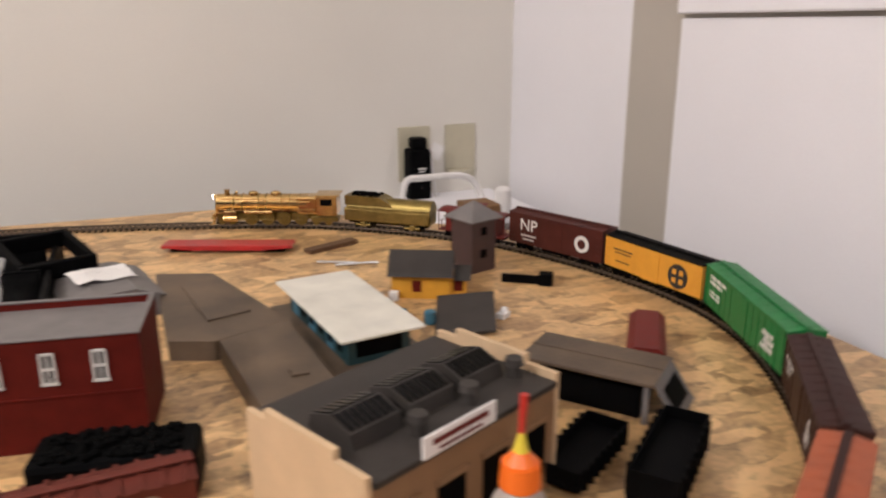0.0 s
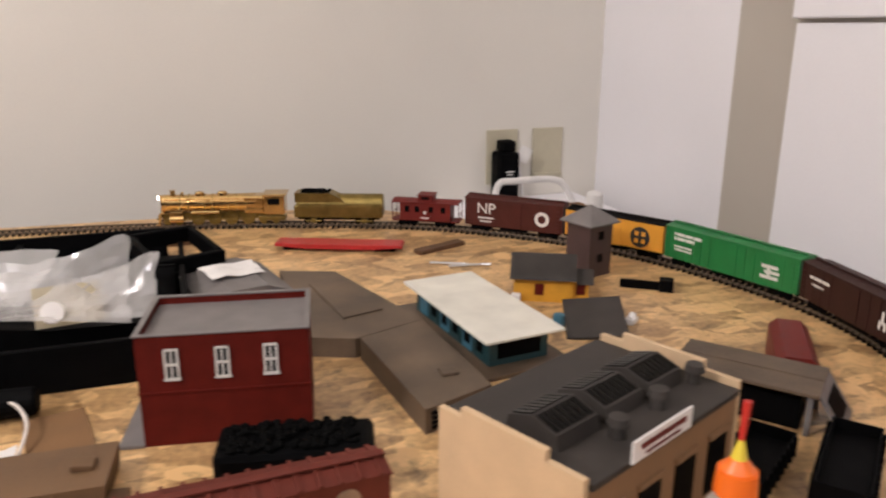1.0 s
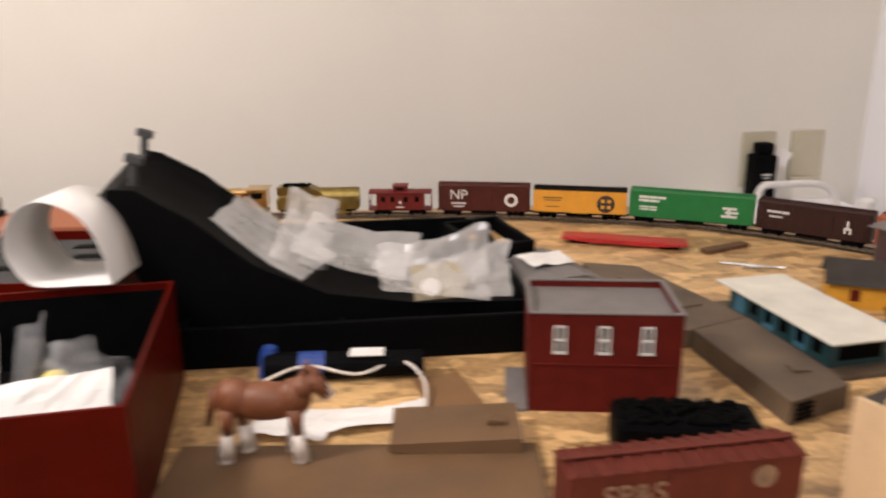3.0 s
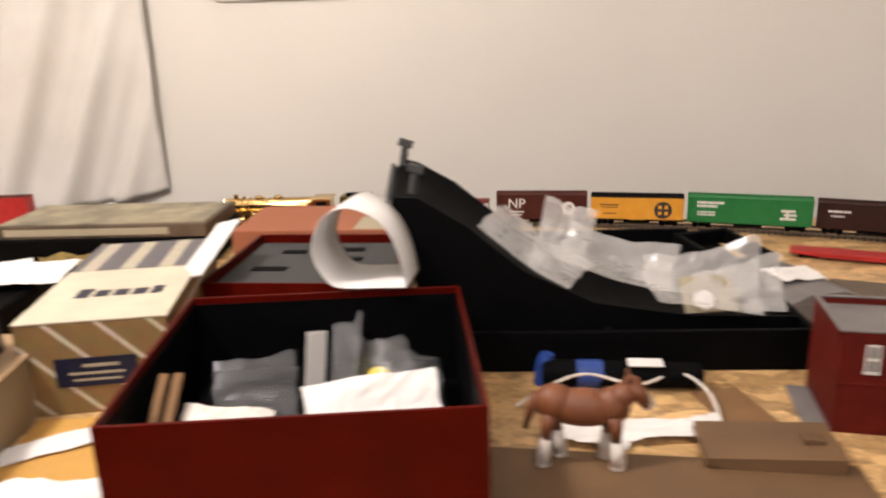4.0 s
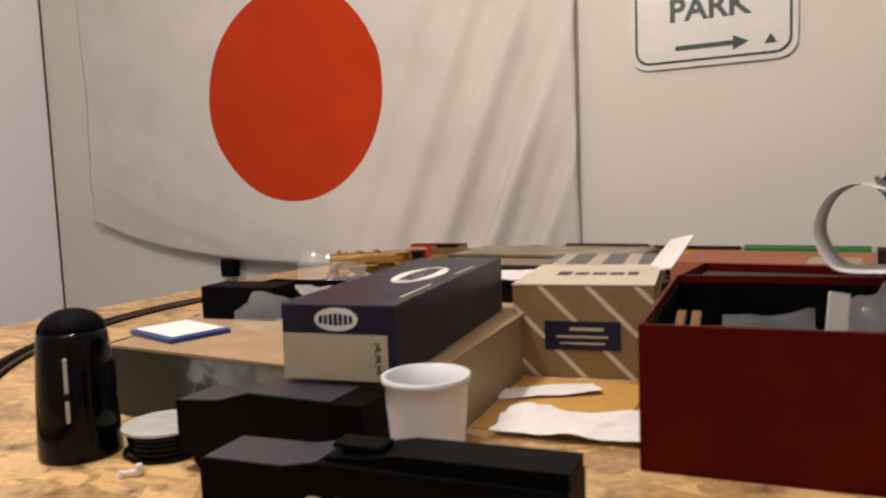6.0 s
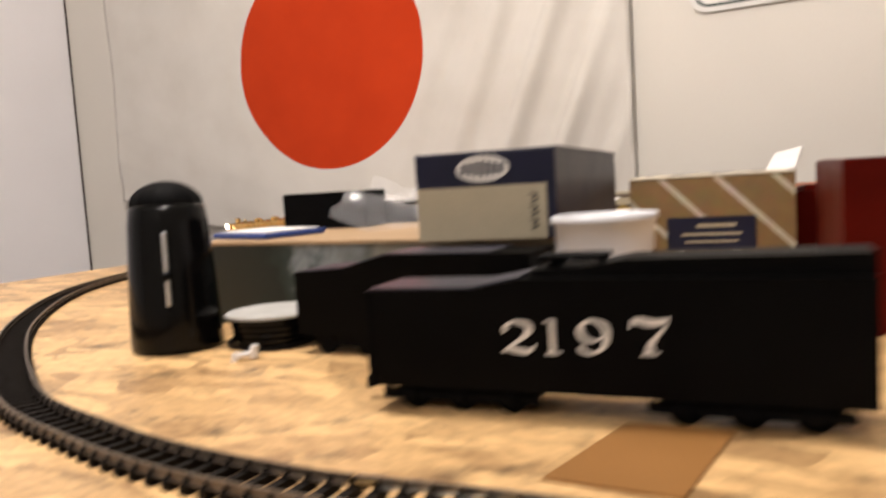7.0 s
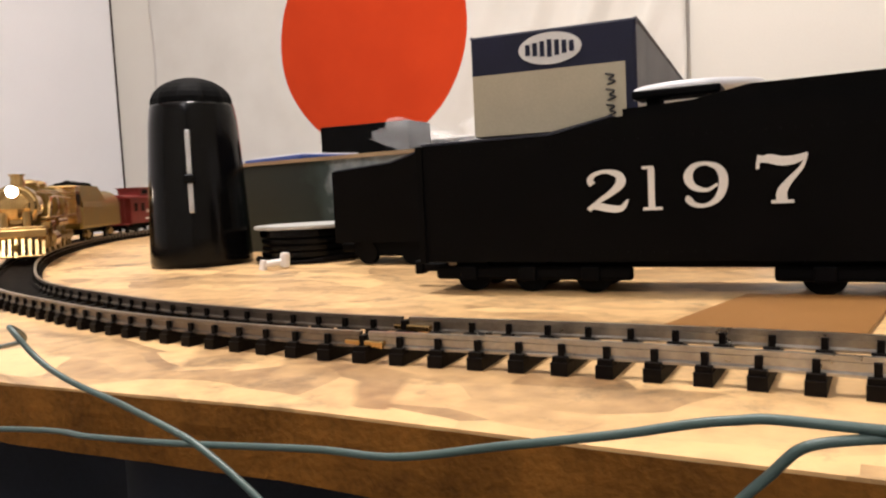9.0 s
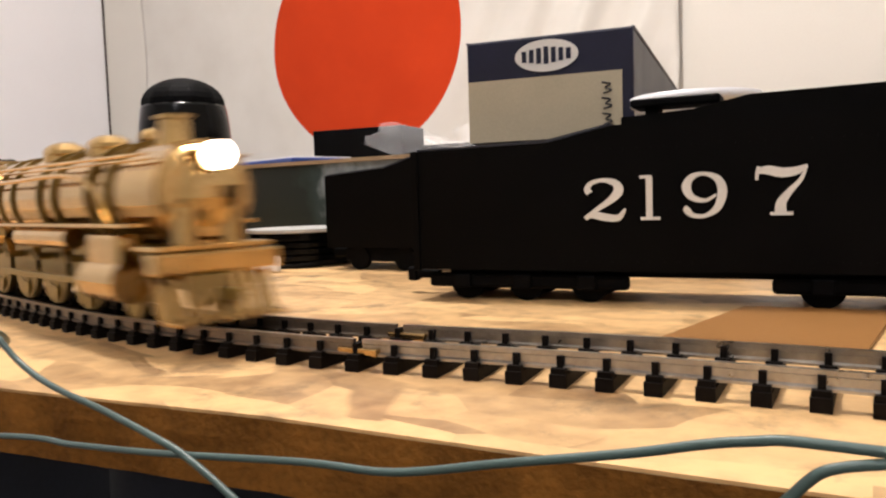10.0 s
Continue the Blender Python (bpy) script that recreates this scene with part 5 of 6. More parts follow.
tagged(part("paper_loop", lp, PAPER, smooth=True), "white paper strip bent into a loop", "paper").matrix_world = pose(2.2275, -0.802, 0.0945, -1.5, 0, 0)
k = thing("terracotta_carton", "flat terracotta card carton with a white label", "box", pose(2.13, -0.425, 0, 0, 0, -2))
part("carton", bx(B(), -0.12, -0.075, 0, 0.12, 0.075, 0.062, 0.001), TERRA, k)
part("label", bx(B(), 0.045, -0.0758, 0.030, 0.105, -0.0750, 0.056), CARD_CREAM, k)
part("top_label", bx(B(), 0.045, -0.070, 0.062, 0.105, 0.0, 0.0625), CARD_CREAM, k)

# striped tan box
K3 = pose(1.989, -0.758, 0, 0, 0, 10)
k = thing("striped_box", "gold and cream striped card box with navy panel", "box", K3)
part("body", bx(B(), -0.063, -0.128, 0, 0.063, 0.128, 0.0840, 0.0008), GOLD_CARD, k)
part("lid_top", bx(B(), -0.0635, -0.1285, 0.0842, 0.0635, 0.020, 0.0858, 0.0004), CARD_PALE, k)
part("lid_stripes", bx(B(), -0.0635, 0.022, 0.0842, 0.0635, 0.1285, 0.0858, 0.0004), STRIPE_TOP, k)
part("navy_panel", bx(B(), -0.034, -0.1290, 0.026, 0.034, -0.1280, 0.052), BLUE_BOX, k)
bars(k, [(0, -0.001, 0.046, 0.0022), (0, -0.007, 0.040, 0.0018), (0.004, 0.006, 0.03, 0.003)], CARD_CREAM, Matrix.Translation((0, -0.1291, 0.039)) @ UPRIGHT)
bars(k, [(-0.030, 0, 0.013, 0.026), (-0.013, -0.002, 0.013, 0.018), (0.004, -0.002, 0.013, 0.018), (0.021, -0.002, 0.013, 0.018), (0.036, 0, 0.010, 0.022)], BLUE_BOX, Matrix.Translation((0.004, -0.055, 0.0859)), "logo_shape")
tagged(part("card_flap", bx(B(), -0.014, -0.075, -0.001, 0.014, 0.075, 0.001, 0.0004), PAPER), "slanted white card strip leaning on the boxes", "card").matrix_world = pose(2.050, -0.69, 0.094, 8, -12, 0)

# flat old boxes at the back
k = thing("kit_box", "old flat grey and cream kit box", "box", pose(1.795, -0.37, 0, 0, 0, 3), "flat kit boxes")
part("box", bx(B(), -0.160, -0.075, 0, 0.160, 0.075, 0.040, 0.0015), BLACK, k)
k = thing("kit_box", "olive and cream printed flat kit box, worn", "box", pose(1.795, -0.368, 0.040, 0, 0, 1), "flat kit boxes")
part("box", bx(B(), -0.155, -0.072, 0, 0.155, 0.072, 0.020, 0.0015), GREY_BROWN, k)
part("lid_print", bx(B(), -0.150, -0.068, 0.0202, 0.150, 0.068, 0.0210), surf("worn_olive_print", (0.30, 0.26, 0.17), 0.45, vary=0.8, scale=28), k)
part("side_print", bx(B(), -0.14, -0.0728, 0.005, 0.10, -0.0718, 0.015), CARD_CREAM, k)
tagged(part("lichen_clump", crumpled(0.10, 0.06, 0.02, 12), surf("yellow_lichen", (0.22, 0.15, 0.04), 0.9, vary=0.6, scale=120)), "dry yellow lichen between the boxes", "lichen").matrix_world = pose(1.80, -0.52, 0.03)
k = thing("red_carton", "small bright red carton behind the track", "box", pose(1.475, -0.172, 0, 0, 0, 5))
part("carton", bx(B(), -0.058, -0.014, 0, 0.058, 0.014, 0.050, 0.001), RED_CAR, k)
part("flap", bx(B(), -0.058, -0.014, 0.0502, 0.058, 0.012, 0.0512), RED_BOX, k)

# printed tray with the blue kit box on it
k = thing("picture_tray", "low card box with steam picture on its side and tan rim", "box", pose(0, 0, 0))
TQ = [(1.690, -1.122), (1.985, -1.128), (1.952, -0.850), (1.625, -0.850)]
part("box", prism(B(), TQ, 0, 0.0567), STEAM_PRINT, k)
part("lid", prism(B(), [(1.687, -1.125), (1.988, -1.131), (1.955, -0.848), (1.622, -0.848)], 0.0568, 0.0590), TAN_EDGE, k)
k = thing("blue_kit_box", "worn navy kit box with white oval and cream end label", "box", pose(1.939, -1.1505, 0.0592, 0, 0, 9.5))
part("lid", bx(B(), -0.0395, 0, 0.0005, 0.0395, 0.262, 0.0490, 0.0012), BLUE_BOX, k)
part("end_label", bx(B(), -0.0388, -0.0008, 0.0008, 0.0345, 0.0010, 0.0300), CARD_LABEL, k, "cream paper end label")
for px, pz, m2, rx, ry in ((0.0, 0.0395, UPRIGHT, 0.0150, 0.0074), (0.005, 0.14, Matrix(), 0.018, 0.045)):
    ov = B()
    base = Matrix.Translation((px, -0.0006, pz)) @ UPRIGHT if m2 is UPRIGHT else Matrix.Translation((px, pz, 0.0492))
    prism(ov, [(rx * math.cos(a * math.tau / 36), ry * math.sin(a * math.tau / 36)) for a in range(36)], -0.0004, 0.0004, m=base)
    o2 = part("oval_mark", ov, WHITE_INK, k, "white oval mark")
    if m2 is UPRIGHT:
        bars(o2, [(-0.0105 + j * 0.0035, 0, 0.0022, 0.0080 - 0.001 * abs(j - 3)) for j in range(7)], BLUE_BOX, Matrix.Translation((px, -0.0012, pz)) @ UPRIGHT)
    else:
        bars(o2, [(0, -0.032 + j * 0.0107, 0.019 - 0.002 * abs(j - 3), 0.007) for j in range(7)], BLUE_BOX, Matrix.Translation((px, pz, 0.0498)))
for pz in (0.0225, 0.0155, 0.0085):
    pen = smooth_line([(0.0255, -0.0012, pz + 0.0026), (0.0295, -0.0012, pz + 0.0016), (0.0270, -0.0012, pz), (0.0300, -0.0012, pz - 0.0012), (0.0262, -0.0012, pz - 0.0024)], steps=4)
    part("pen_stroke", tube(B(), pen, 0.00042, 6), BLACK_INK, k)
for cz in ((-0.0400, -0.0385), (0.0385, 0.0400)):
    part("worn_edge", bx(B(), cz[0], 0.001, 0.0478, cz[1], 0.261, 0.0494, 0.0003), surf("scuffed_navy_edge", (0.10, 0.10, 0.12), 0.8, vary=0.9, scale=60), k)
bars(k, [(0.032, 0.06, 0.003, 0.06), (0.032, 0.17, 0.003, 0.05)], CARD_CREAM, Matrix.Translation((0, 0, 0.0491)))

k = thing("dark_carton", "small black carton standing on the tray", "box", pose(1.712, -0.985, 0.0592, 0, 0, 8))
part("carton", bx(B(), -0.040, -0.020, 0, 0.040, 0.020, 0.031, 0.0008), BLACK, k)
k = thing("blue_packet", "flat blue and white plastic packet", "packet", pose(1.712, -1.072, 0.0592, 0, 0, -14))
part("packet", bx(B(), -0.036, -0.028, 0, 0.036, 0.028, 0.004, 0.0012), BLUE_PLASTIC, k)
part("white_card", bx(B(), -0.032, -0.024, 0.0041, 0.032, 0.024, 0.0052, 0.0004), PAPER, k)
bag(1.795, -1.03, 0.068, 0.08, 0.05, 0.014, 15, FILM_CLEAR, rx=20, ry=10, rz=20)
bag(1.815, -0.985, 0.076, 0.05, 0.04, 0.016, 18, FILM_CLEAR, rx=55, ry=-20, rz=-10)
bag(1.775, -0.93, 0.070, 0.07, 0.045, 0.012, 21, FILM_MILKY, rx=25, ry=0, rz=60)
k = thing("black_case", "flat black case below white sheets", "case", pose(1.735, -0.70, 0, 0, 0, 4))
part("case", bx(B(), -0.115, -0.12, 0, 0.115, 0.10, 0.054, 0.004), BLACK, k)
for x, y, a, ww, hg, sd in ((1.745, -0.69, 28, 0.17, 0.11, 30), (1.815, -0.675, 12, 0.12, 0.09, 33)):
    tagged(part("paper_sheet", crumpled(ww, hg, 0.004, sd), PAPER), "loose white paper sheet on the black case", "paper", "paper sheets").matrix_world = pose(x, y, 0.059 + (sd - 30) * 0.001, 0, 0, a)
bag(1.67, -0.80, 0.068, 0.08, 0.06, 0.018, 37, FILM_CLEAR, rx=35, ry=10, rz=30)

k = thing("black_tray", "shallow black plastic tray lying on the card box", "tray", pose(1.742, -0.906, 0.0592, 0, 0, 2))
for c in ((-0.10, -0.045, 0.10, -0.043), (-0.10, 0.043, 0.10, 0.045), (-0.10, -0.043, -0.098, 0.043), (0.098, -0.043, 0.10, 0.043)):
    part("side", bx(B(), c[0], c[1], 0, c[2], c[3], 0.018, 0.0005), BLACK, k)
part("tray_base", bx(B(), -0.098, -0.043, 0, 0.098, 0.043, 0.002), BLACK, k)
k = thing("low_carton", "low dark card carton behind the canister", "box", pose(1.600, -1.02, 0, 0, 0, 12))
part("carton", bx(B(), -0.045, -0.06, 0, 0.045, 0.06, 0.030, 0.001), BLACK, k)

# black moulded case with its lid up, bags in it
k = thing("tool_case", "open black moulded case with its lid propped up", "case", pose(0, 0, 0))
tr = B()
for c in ((2.315, -0.810, 2.650, -0.804), (2.330, -0.440, 2.630, -0.434), (2.315, -0.804, 2.321, -0.44), (2.644, -0.804, 2.650, -0.44)):
    part("tray_wall", bx(B(), c[0], c[1], 0, c[2], c[3], 0.040, 0.001), BLACK, k)
part("tray_floor", bx(tr, 2.322, -0.803, 0, 2.643, -0.442, 0.004), BLACK, k)
part("divider", bx(B(), 2.46, -0.803, 0.004, 2.466, -0.442, 0.034), BLACK, k)
part("divider", bx(B(), 2.467, -0.62, 0.004, 2.643, -0.614, 0.034), BLACK, k)
RIM_NEAR = [(2.256, 0.150), (2.262, 0.164), (2.285, 0.163), (2.331, 0.134), (2.383, 0.090), (2.450, 0.058), (2.540, 0.044), (2.640, 0.042)]
RIM_FAR = [(2.245, 0.160), (2.256, 0.174), (2.272, 0.170), (2.314, 0.146), (2.377, 0.094), (2.440, 0.064), (2.540, 0.048), (2.640, 0.044)]
# Lighter than the black case: the lid end's highlight put into the colour.
LID_HIGHLIGHT = surf("highlit_case_plastic", (0.010, 0.010, 0.012), 0.40, vary=0.3, spec=0.35)
lid = part("lid", prism(B(), RIM_NEAR + [(2.640, 0.030), (2.310, 0.012), (2.290, 0.054)], 0.776, 0.781, m=UPRIGHT), BLACK, k, "black scoop-shaped lid")
part("lid_back", prism(B(), RIM_FAR + [(2.640, 0.034), (2.345, 0.030), (2.290, 0.090)], 0.616, 0.621, m=UPRIGHT), BLACK, lid)
sheet = B()
pr = None
for j in range(29):
    v = j / 28
    row = []
    for i in range(13):
        w = i / 12
        f = v * (len(RIM_NEAR) - 1.001)
        a, fr = int(f), f - int(f)
        xn, zn = (RIM_NEAR[a][q] * (1 - fr) + RIM_NEAR[a + 1][q] * fr for q in (0, 1))
        xf, zf = (RIM_FAR[a][q] * (1 - fr) + RIM_FAR[a + 1][q] * fr for q in (0, 1))
        dip = 0.022 * min(1, v * 3) * math.sin(math.pi * w) ** 0.6
        row.append(sheet.verts.new((xn * (1 - w) + xf * w, -0.776 + 0.155 * w, zn * (1 - w) + zf * w - 0.003 - dip)))
    if pr:
        for i in range(12):
            sheet.faces.new((pr[i], pr[i + 1], row[i + 1], row[i]))
    pr = row
inside = part("lid_hollow", sheet, BLACK, lid, "dull black hollow of the lid", smooth=True)
inside.modifiers.new("thickness", "SOLIDIFY").thickness = 0.002
endp = B()
e4 = [endp.verts.new(p) for p in ((2.256, -0.779, 0.160), (2.246, -0.618, 0.170), (2.288, -0.618, 0.085), (2.291, -0.779, 0.056))]
endp.faces.new(e4)
part("lid_end", endp, LID_HIGHLIGHT, lid, "end of the lid, its highlight painted grey").modifiers.new("thickness", "SOLIDIFY").thickness = 0.004
for x, y, z in ((2.257, -0.634, 0.176), (2.277, -0.752, 0.168)):
    cl = B()
    cyl(cl, (x, y, z - 0.006), (x + 0.003, y, z + 0.014), 0.0045, 0.0038, 12)
    bx(cl, -0.008, -0.005, -0.004, 0.008, 0.005, 0.004, 0.001, m=Matrix.Translation((x + 0.004, y, z + 0.018)) @ pose(0, 0, 0, 0, 18, 0))
    part("latch", cl, FOAM, k, "dark grey plastic latch")
for x, y, z, ww, hg, am, sd, rx, ry, rz, mt in ((2.395, -0.725, 0.098, 0.11, 0.06, 0.014, 41, 12, 30, -24, FILM_MILKY), (2.428, -0.700, 0.100, 0.055, 0.072, 0.012, 44, 66, 12, -14, FILM_MILKY), (2.475, -0.735, 0.072, 0.11, 0.075, 0.014, 47, 18, 12, -12, FILM_MILKY),
                                               (2.550, -0.775, 0.070, 0.105, 0.065, 0.016, 50, 38, 4, 6, FILM_MILKY), (2.585, -0.765, 0.066, 0.085, 0.055, 0.014, 53, 30, -8, -12, FILM_MILKY), (2.53, -0.73, 0.072, 0.09, 0.07, 0.018, 56, 20, 5, 40, FILM_CLEAR)):
    bag(x, y, z, ww, hg, am, sd, mt, rx=rx, ry=ry, rz=rz, label="crumpled milky plastic bag of parts in the black case")
tagged(part("white_card", bx(B(), -0.026, -0.018, -0.0006, 0.026, 0.018, 0.0006, 0.0003), CARD_CREAM), "cream card inside a parts bag", "card").matrix_world = pose(2.556, -0.782, 0.066, 52, 0, 8)
tagged(part("white_ring", cyl(cyl(B(), (0, 0, 0), (0, 0, 0.003), 0.009, n=24), (0, 0, 0.003), (0, 0, 0.0036), 0.004, n=20), PAPER), "white round part in a plastic bag", "model part").matrix_world = pose(2.546, -0.800, 0.066, 58, 0, 8)
tagged(part("black_frame_part", bx(bx(bx(bx(B(), -0.04, -0.05, 0, 0.04, -0.042, 0.02, 0.002), -0.04, 0.042, 0, 0.04, 0.05, 0.02, 0.002), -0.04, -0.042, 0, -0.032, 0.042, 0.02, 0.002), 0.032, -0.042, 0, 0.04, 0.042, 0.02, 0.002), BLACK), "black plastic frame lying behind the case", "model part").matrix_world = pose(2.640, -0.555, 0.032, 6, 0, 20)

# horse, boards, cable and papers in front of the case
hz = B()
ball(hz, (0.0, 0, 0.043), 0.0165, (1.75, 0.80, 0.85), 16)
ball(hz, (-0.020, 0, 0.046), 0.0145, (1.1, 0.85, 0.95), 14)
ball(hz, (0.020, 0, 0.045), 0.0135, (1.0, 0.85, 1.05), 14)
cyl(hz, (0.020, 0, 0.046), (0.034, 0, 0.060), 0.0105, 0.0075, 14)
cyl(hz, (0.032, 0, 0.062), (0.045, 0, 0.047), 0.0072, 0.0046, 12)
ball(hz, (0.033, 0, 0.061), 0.0078, (1, 0.8, 1), 12)
for sy in (-1, 1):
    cyl(hz, (0.031, sy * 0.004, 0.066), (0.030, sy * 0.005, 0.072), 0.0022, 0.0006, 8)
for x, sy, fx in ((0.022, -1, 0.003), (0.019, 1, -0.002), (-0.024, -1, -0.004), (-0.020, 1, 0.004)):
    cyl(hz, (x, sy * 0.007, 0.040), (x + fx * 0.5, sy * 0.0075, 0.020), 0.0058, 0.0036, 12)
cyl(hz, (-0.034, 0, 0.052), (-0.041, 0, 0.024), 0.0042, 0.0018, 10)
nb = len(hz.faces)
for x, sy, fx in ((0.022, -1, 0.003), (0.019, 1, -0.002), (-0.024, -1, -0.004), (-0.020, 1, 0.004)):
    cyl(hz, (x + fx * 0.5, sy * 0.0075, 0.021), (x + fx, sy * 0.0075, 0.003), 0.0042, 0.0060, 12)
    cyl(hz, (x + fx, sy * 0.0075, 0.0), (x + fx, sy * 0.0075, 0.0035), 0.0058, 0.0050, 12)
cyl(hz, (0.0385, 0, 0.0560), (0.0462, 0, 0.0455), 0.0050, 0.0046, 10)
hz.faces.ensure_lookup_table()
for i in range(nb, len(hz.faces)):
    hz.faces[i].material_index = 1
tagged(part("toy_horse", hz, [HORSE_BROWN, HORSE_WHITE], smooth=True), "brown toy draft horse with white legs and muzzle", "toy horse").matrix_world = pose(2.413, -0.976, 0.0078, 0, 0, -6)
k = thing("brown_board", "flat dull brown board lying under the horse", "board", pose(2.475, -1.035, 0, 0, 0, -6), "brown boards")
part("board", bx(B(), -0.135, -0.062, 0, 0.125, 0.066, 0.0075, 0.0012), BOARD_BROWN, k)
k = thing("brown_board", "brown plastic roof wedge with a moulded hatch", "board", pose(2.535, -0.962, 0.0066, 0, 5, -6), "brown boards")
part("wedge", prism(B(), [(-0.034, 0.0), (0.060, 0.0), (0.060, 0.018), (-0.034, 0.006)], -0.026, 0.028, m=UPRIGHT), BOARD_BROWN, k)
part("hatch", bx(B(), 0.036, -0.008, 0.016, 0.050, 0.004, 0.020, 0.0006), BOARD_BROWN, k)
tagged(part("white_cable", tube(B(), smooth_line([(2.37, -0.885, 0.004), (2.395, -0.868, 0.012), (2.432, -0.853, 0.018), (2.476, -0.862, 0.012), (2.513, -0.852, 0.018), (2.532, -0.880, 0.012), (2.530, -0.925, 0.003)]), 0.0014), HORSE_WHITE), "white cable curled on the board", "cable")
for x, y, ww, hg, a, sd in ((2.478, -0.926, 0.105, 0.034, 5, 61), (2.425, -0.935, 0.06, 0.035, -12, 64)):
    tagged(part("paper_scrap", crumpled(ww, hg, 0.005, sd), PAPER), "crumpled white paper scrap beside the horse", "paper", "paper scraps").matrix_world = pose(x, y, 0.006, 0, 0, a)
tagged(part("screwdriver", cyl(cyl(B(), (0, 0, 0), (0.004, 0, 0.022), 0.0075, 0.0085, 18, 0.001), (0.004, 0, 0.022), (0.005, 0, 0.030), 0.0085, 0.006, 18), BLUE_PLASTIC), "bright blue tool handle behind the horse", "tool").matrix_world = pose(2.395, -0.835, 0.0, 0, 0, 0)
k = thing("dark_tool", "black and blue hand tool lying in front of the case", "tool", pose(2.46, -0.845, 0, 0, 0, -4))
part("grip", cyl(B(), (-0.065, 0, 0.013), (0.075, 0.004, 0.013), 0.013, 0.011, 18, 0.002), BLACK, k)
part("blue_band", cyl(B(), (-0.035, 0.0006, 0.0132), (-0.012, 0.002, 0.0132), 0.0128, 0.0127, 18), BLUE_PLASTIC, k)
part("label", bx(B(), 0.010, -0.008, 0.0250, 0.040, 0.008, 0.0262), PAPER, k)
k = thing("card_scrap", "tan card scrap on the board", "card", pose(2.552, -0.885, 0, 0, 0, 12))
part("card", bx(B(), -0.022, -0.035, 0, 0.022, 0.035, 0.0015, 0.0003), CARDBOARD, k)

# ---- western end: engines, canister, spool ----
k = thing("engine_tender", "black painted engine tender numbered in white", "tender", pose(1.935, -1.2685, 0, 0, 0, 6))
TL = 0.190
part("body", prism(B(), [(0.0048, 0.0105), (TL, 0.0105), (TL, 0.0545), (0.072, 0.0545), (0.052, 0.0505), (0.0048, 0.0500)], -0.034, 0.0, m=UPRIGHT), BLACK_PAINT, k)
part("sloped_deck", prism(B(), [(0.0055, 0.0502), (0.052, 0.0507), (0.071, 0.0547), (0.071, 0.0553), (0.050, 0.0513), (0.0055, 0.0508)], -0.033, -0.001, m=UPRIGHT), DECK_SHEEN, k, "dark deck, bluish sheen painted in")
part("coal_bunker", prism(B(), [(0.074, 0.0546), (TL, 0.0546), (TL, 0.0620), (0.110, 0.0610), (0.095, 0.0580), (0.074, 0.0570)], -0.030, -0.004, m=UPRIGHT), BLACK_PAINT, k)
part("hatch", bx(bx(B(), 0.076, 0.008, 0.0600, 0.102, 0.022, 0.0625, 0.0006), 0.080, 0.011, 0.056, 0.084, 0.019, 0.0601), BLACK, k)
part("corner_post", bx(B(), 0.0040, -0.0008, 0.010, 0.0066, 0.0015, 0.0500, 0.0003), BLACK_PAINT, k)


def numeral(strokes, u, z, hgt, wide):
    """A painted roman numeral: strokes of swelling width, each a smooth line of (x, y, width) in a unit box."""
    bm = B()
    for k2, st in enumerate(strokes):
        line = smooth_line(st, steps=8)
        prev = None
        for i, p in enumerate(line):
            d = line[min(i + 1, len(line) - 1)] - line[max(i - 1, 0)]
            n = Vector((-d.y, d.x, 0)).normalized() * p.z / 2
            y = -0.0006 - 0.00006 * k2
            row = [bm.verts.new((u + (p.x + s * n.x - 0.5) * wide, y + dy, z + (p.y + s * n.y) * hgt)) for s, dy in ((-1, 0), (1, 0), (1, 0.0006), (-1, 0.0006))]
            if prev:
                for j in range(4):
                    bm.faces.new((prev[j], prev[(j + 1) % 4], row[(j + 1) % 4], row[j]))
            else:
                bm.faces.new(row)
            prev = row
        bm.faces.new(prev[::-1])
    return bm


TWO = [[(0.16, 0.66, 0.15), (0.11, 0.76, 0.14), (0.20, 0.89, 0.10), (0.46, 0.955, 0.09), (0.74, 0.87, 0.16), (0.80, 0.68, 0.21), (0.62, 0.48, 0.15), (0.30, 0.26, 0.10), (0.06, 0.06, 0.10)],
       [(0.05, 0.09, 0.06), (0.24, 0.15, 0.16), (0.52, 0.09, 0.17), (0.80, 0.08, 0.14), (0.95, 0.28, 0.05)]]
ONE = [[(0.47, 0.96, 0.26), (0.47, 0.50, 0.25), (0.47, 0.03, 0.26)], [(0.12, 0.035, 0.07), (0.50, 0.035, 0.07), (0.90, 0.035, 0.07)], [(0.10, 0.965, 0.07), (0.30, 0.965, 0.07), (0.56, 0.965, 0.07)]]
NINE = [[(0.74, 0.50, 0.06), (0.52, 0.38, 0.08), (0.24, 0.46, 0.14), (0.13, 0.68, 0.19), (0.24, 0.89, 0.13), (0.50, 0.955, 0.08), (0.77, 0.84, 0.15), (0.87, 0.58, 0.19), (0.78, 0.24, 0.16), (0.54, 0.06, 0.09), (0.28, 0.06, 0.10), (0.14, 0.18, 0.15), (0.17, 0.24, 0.12)]]
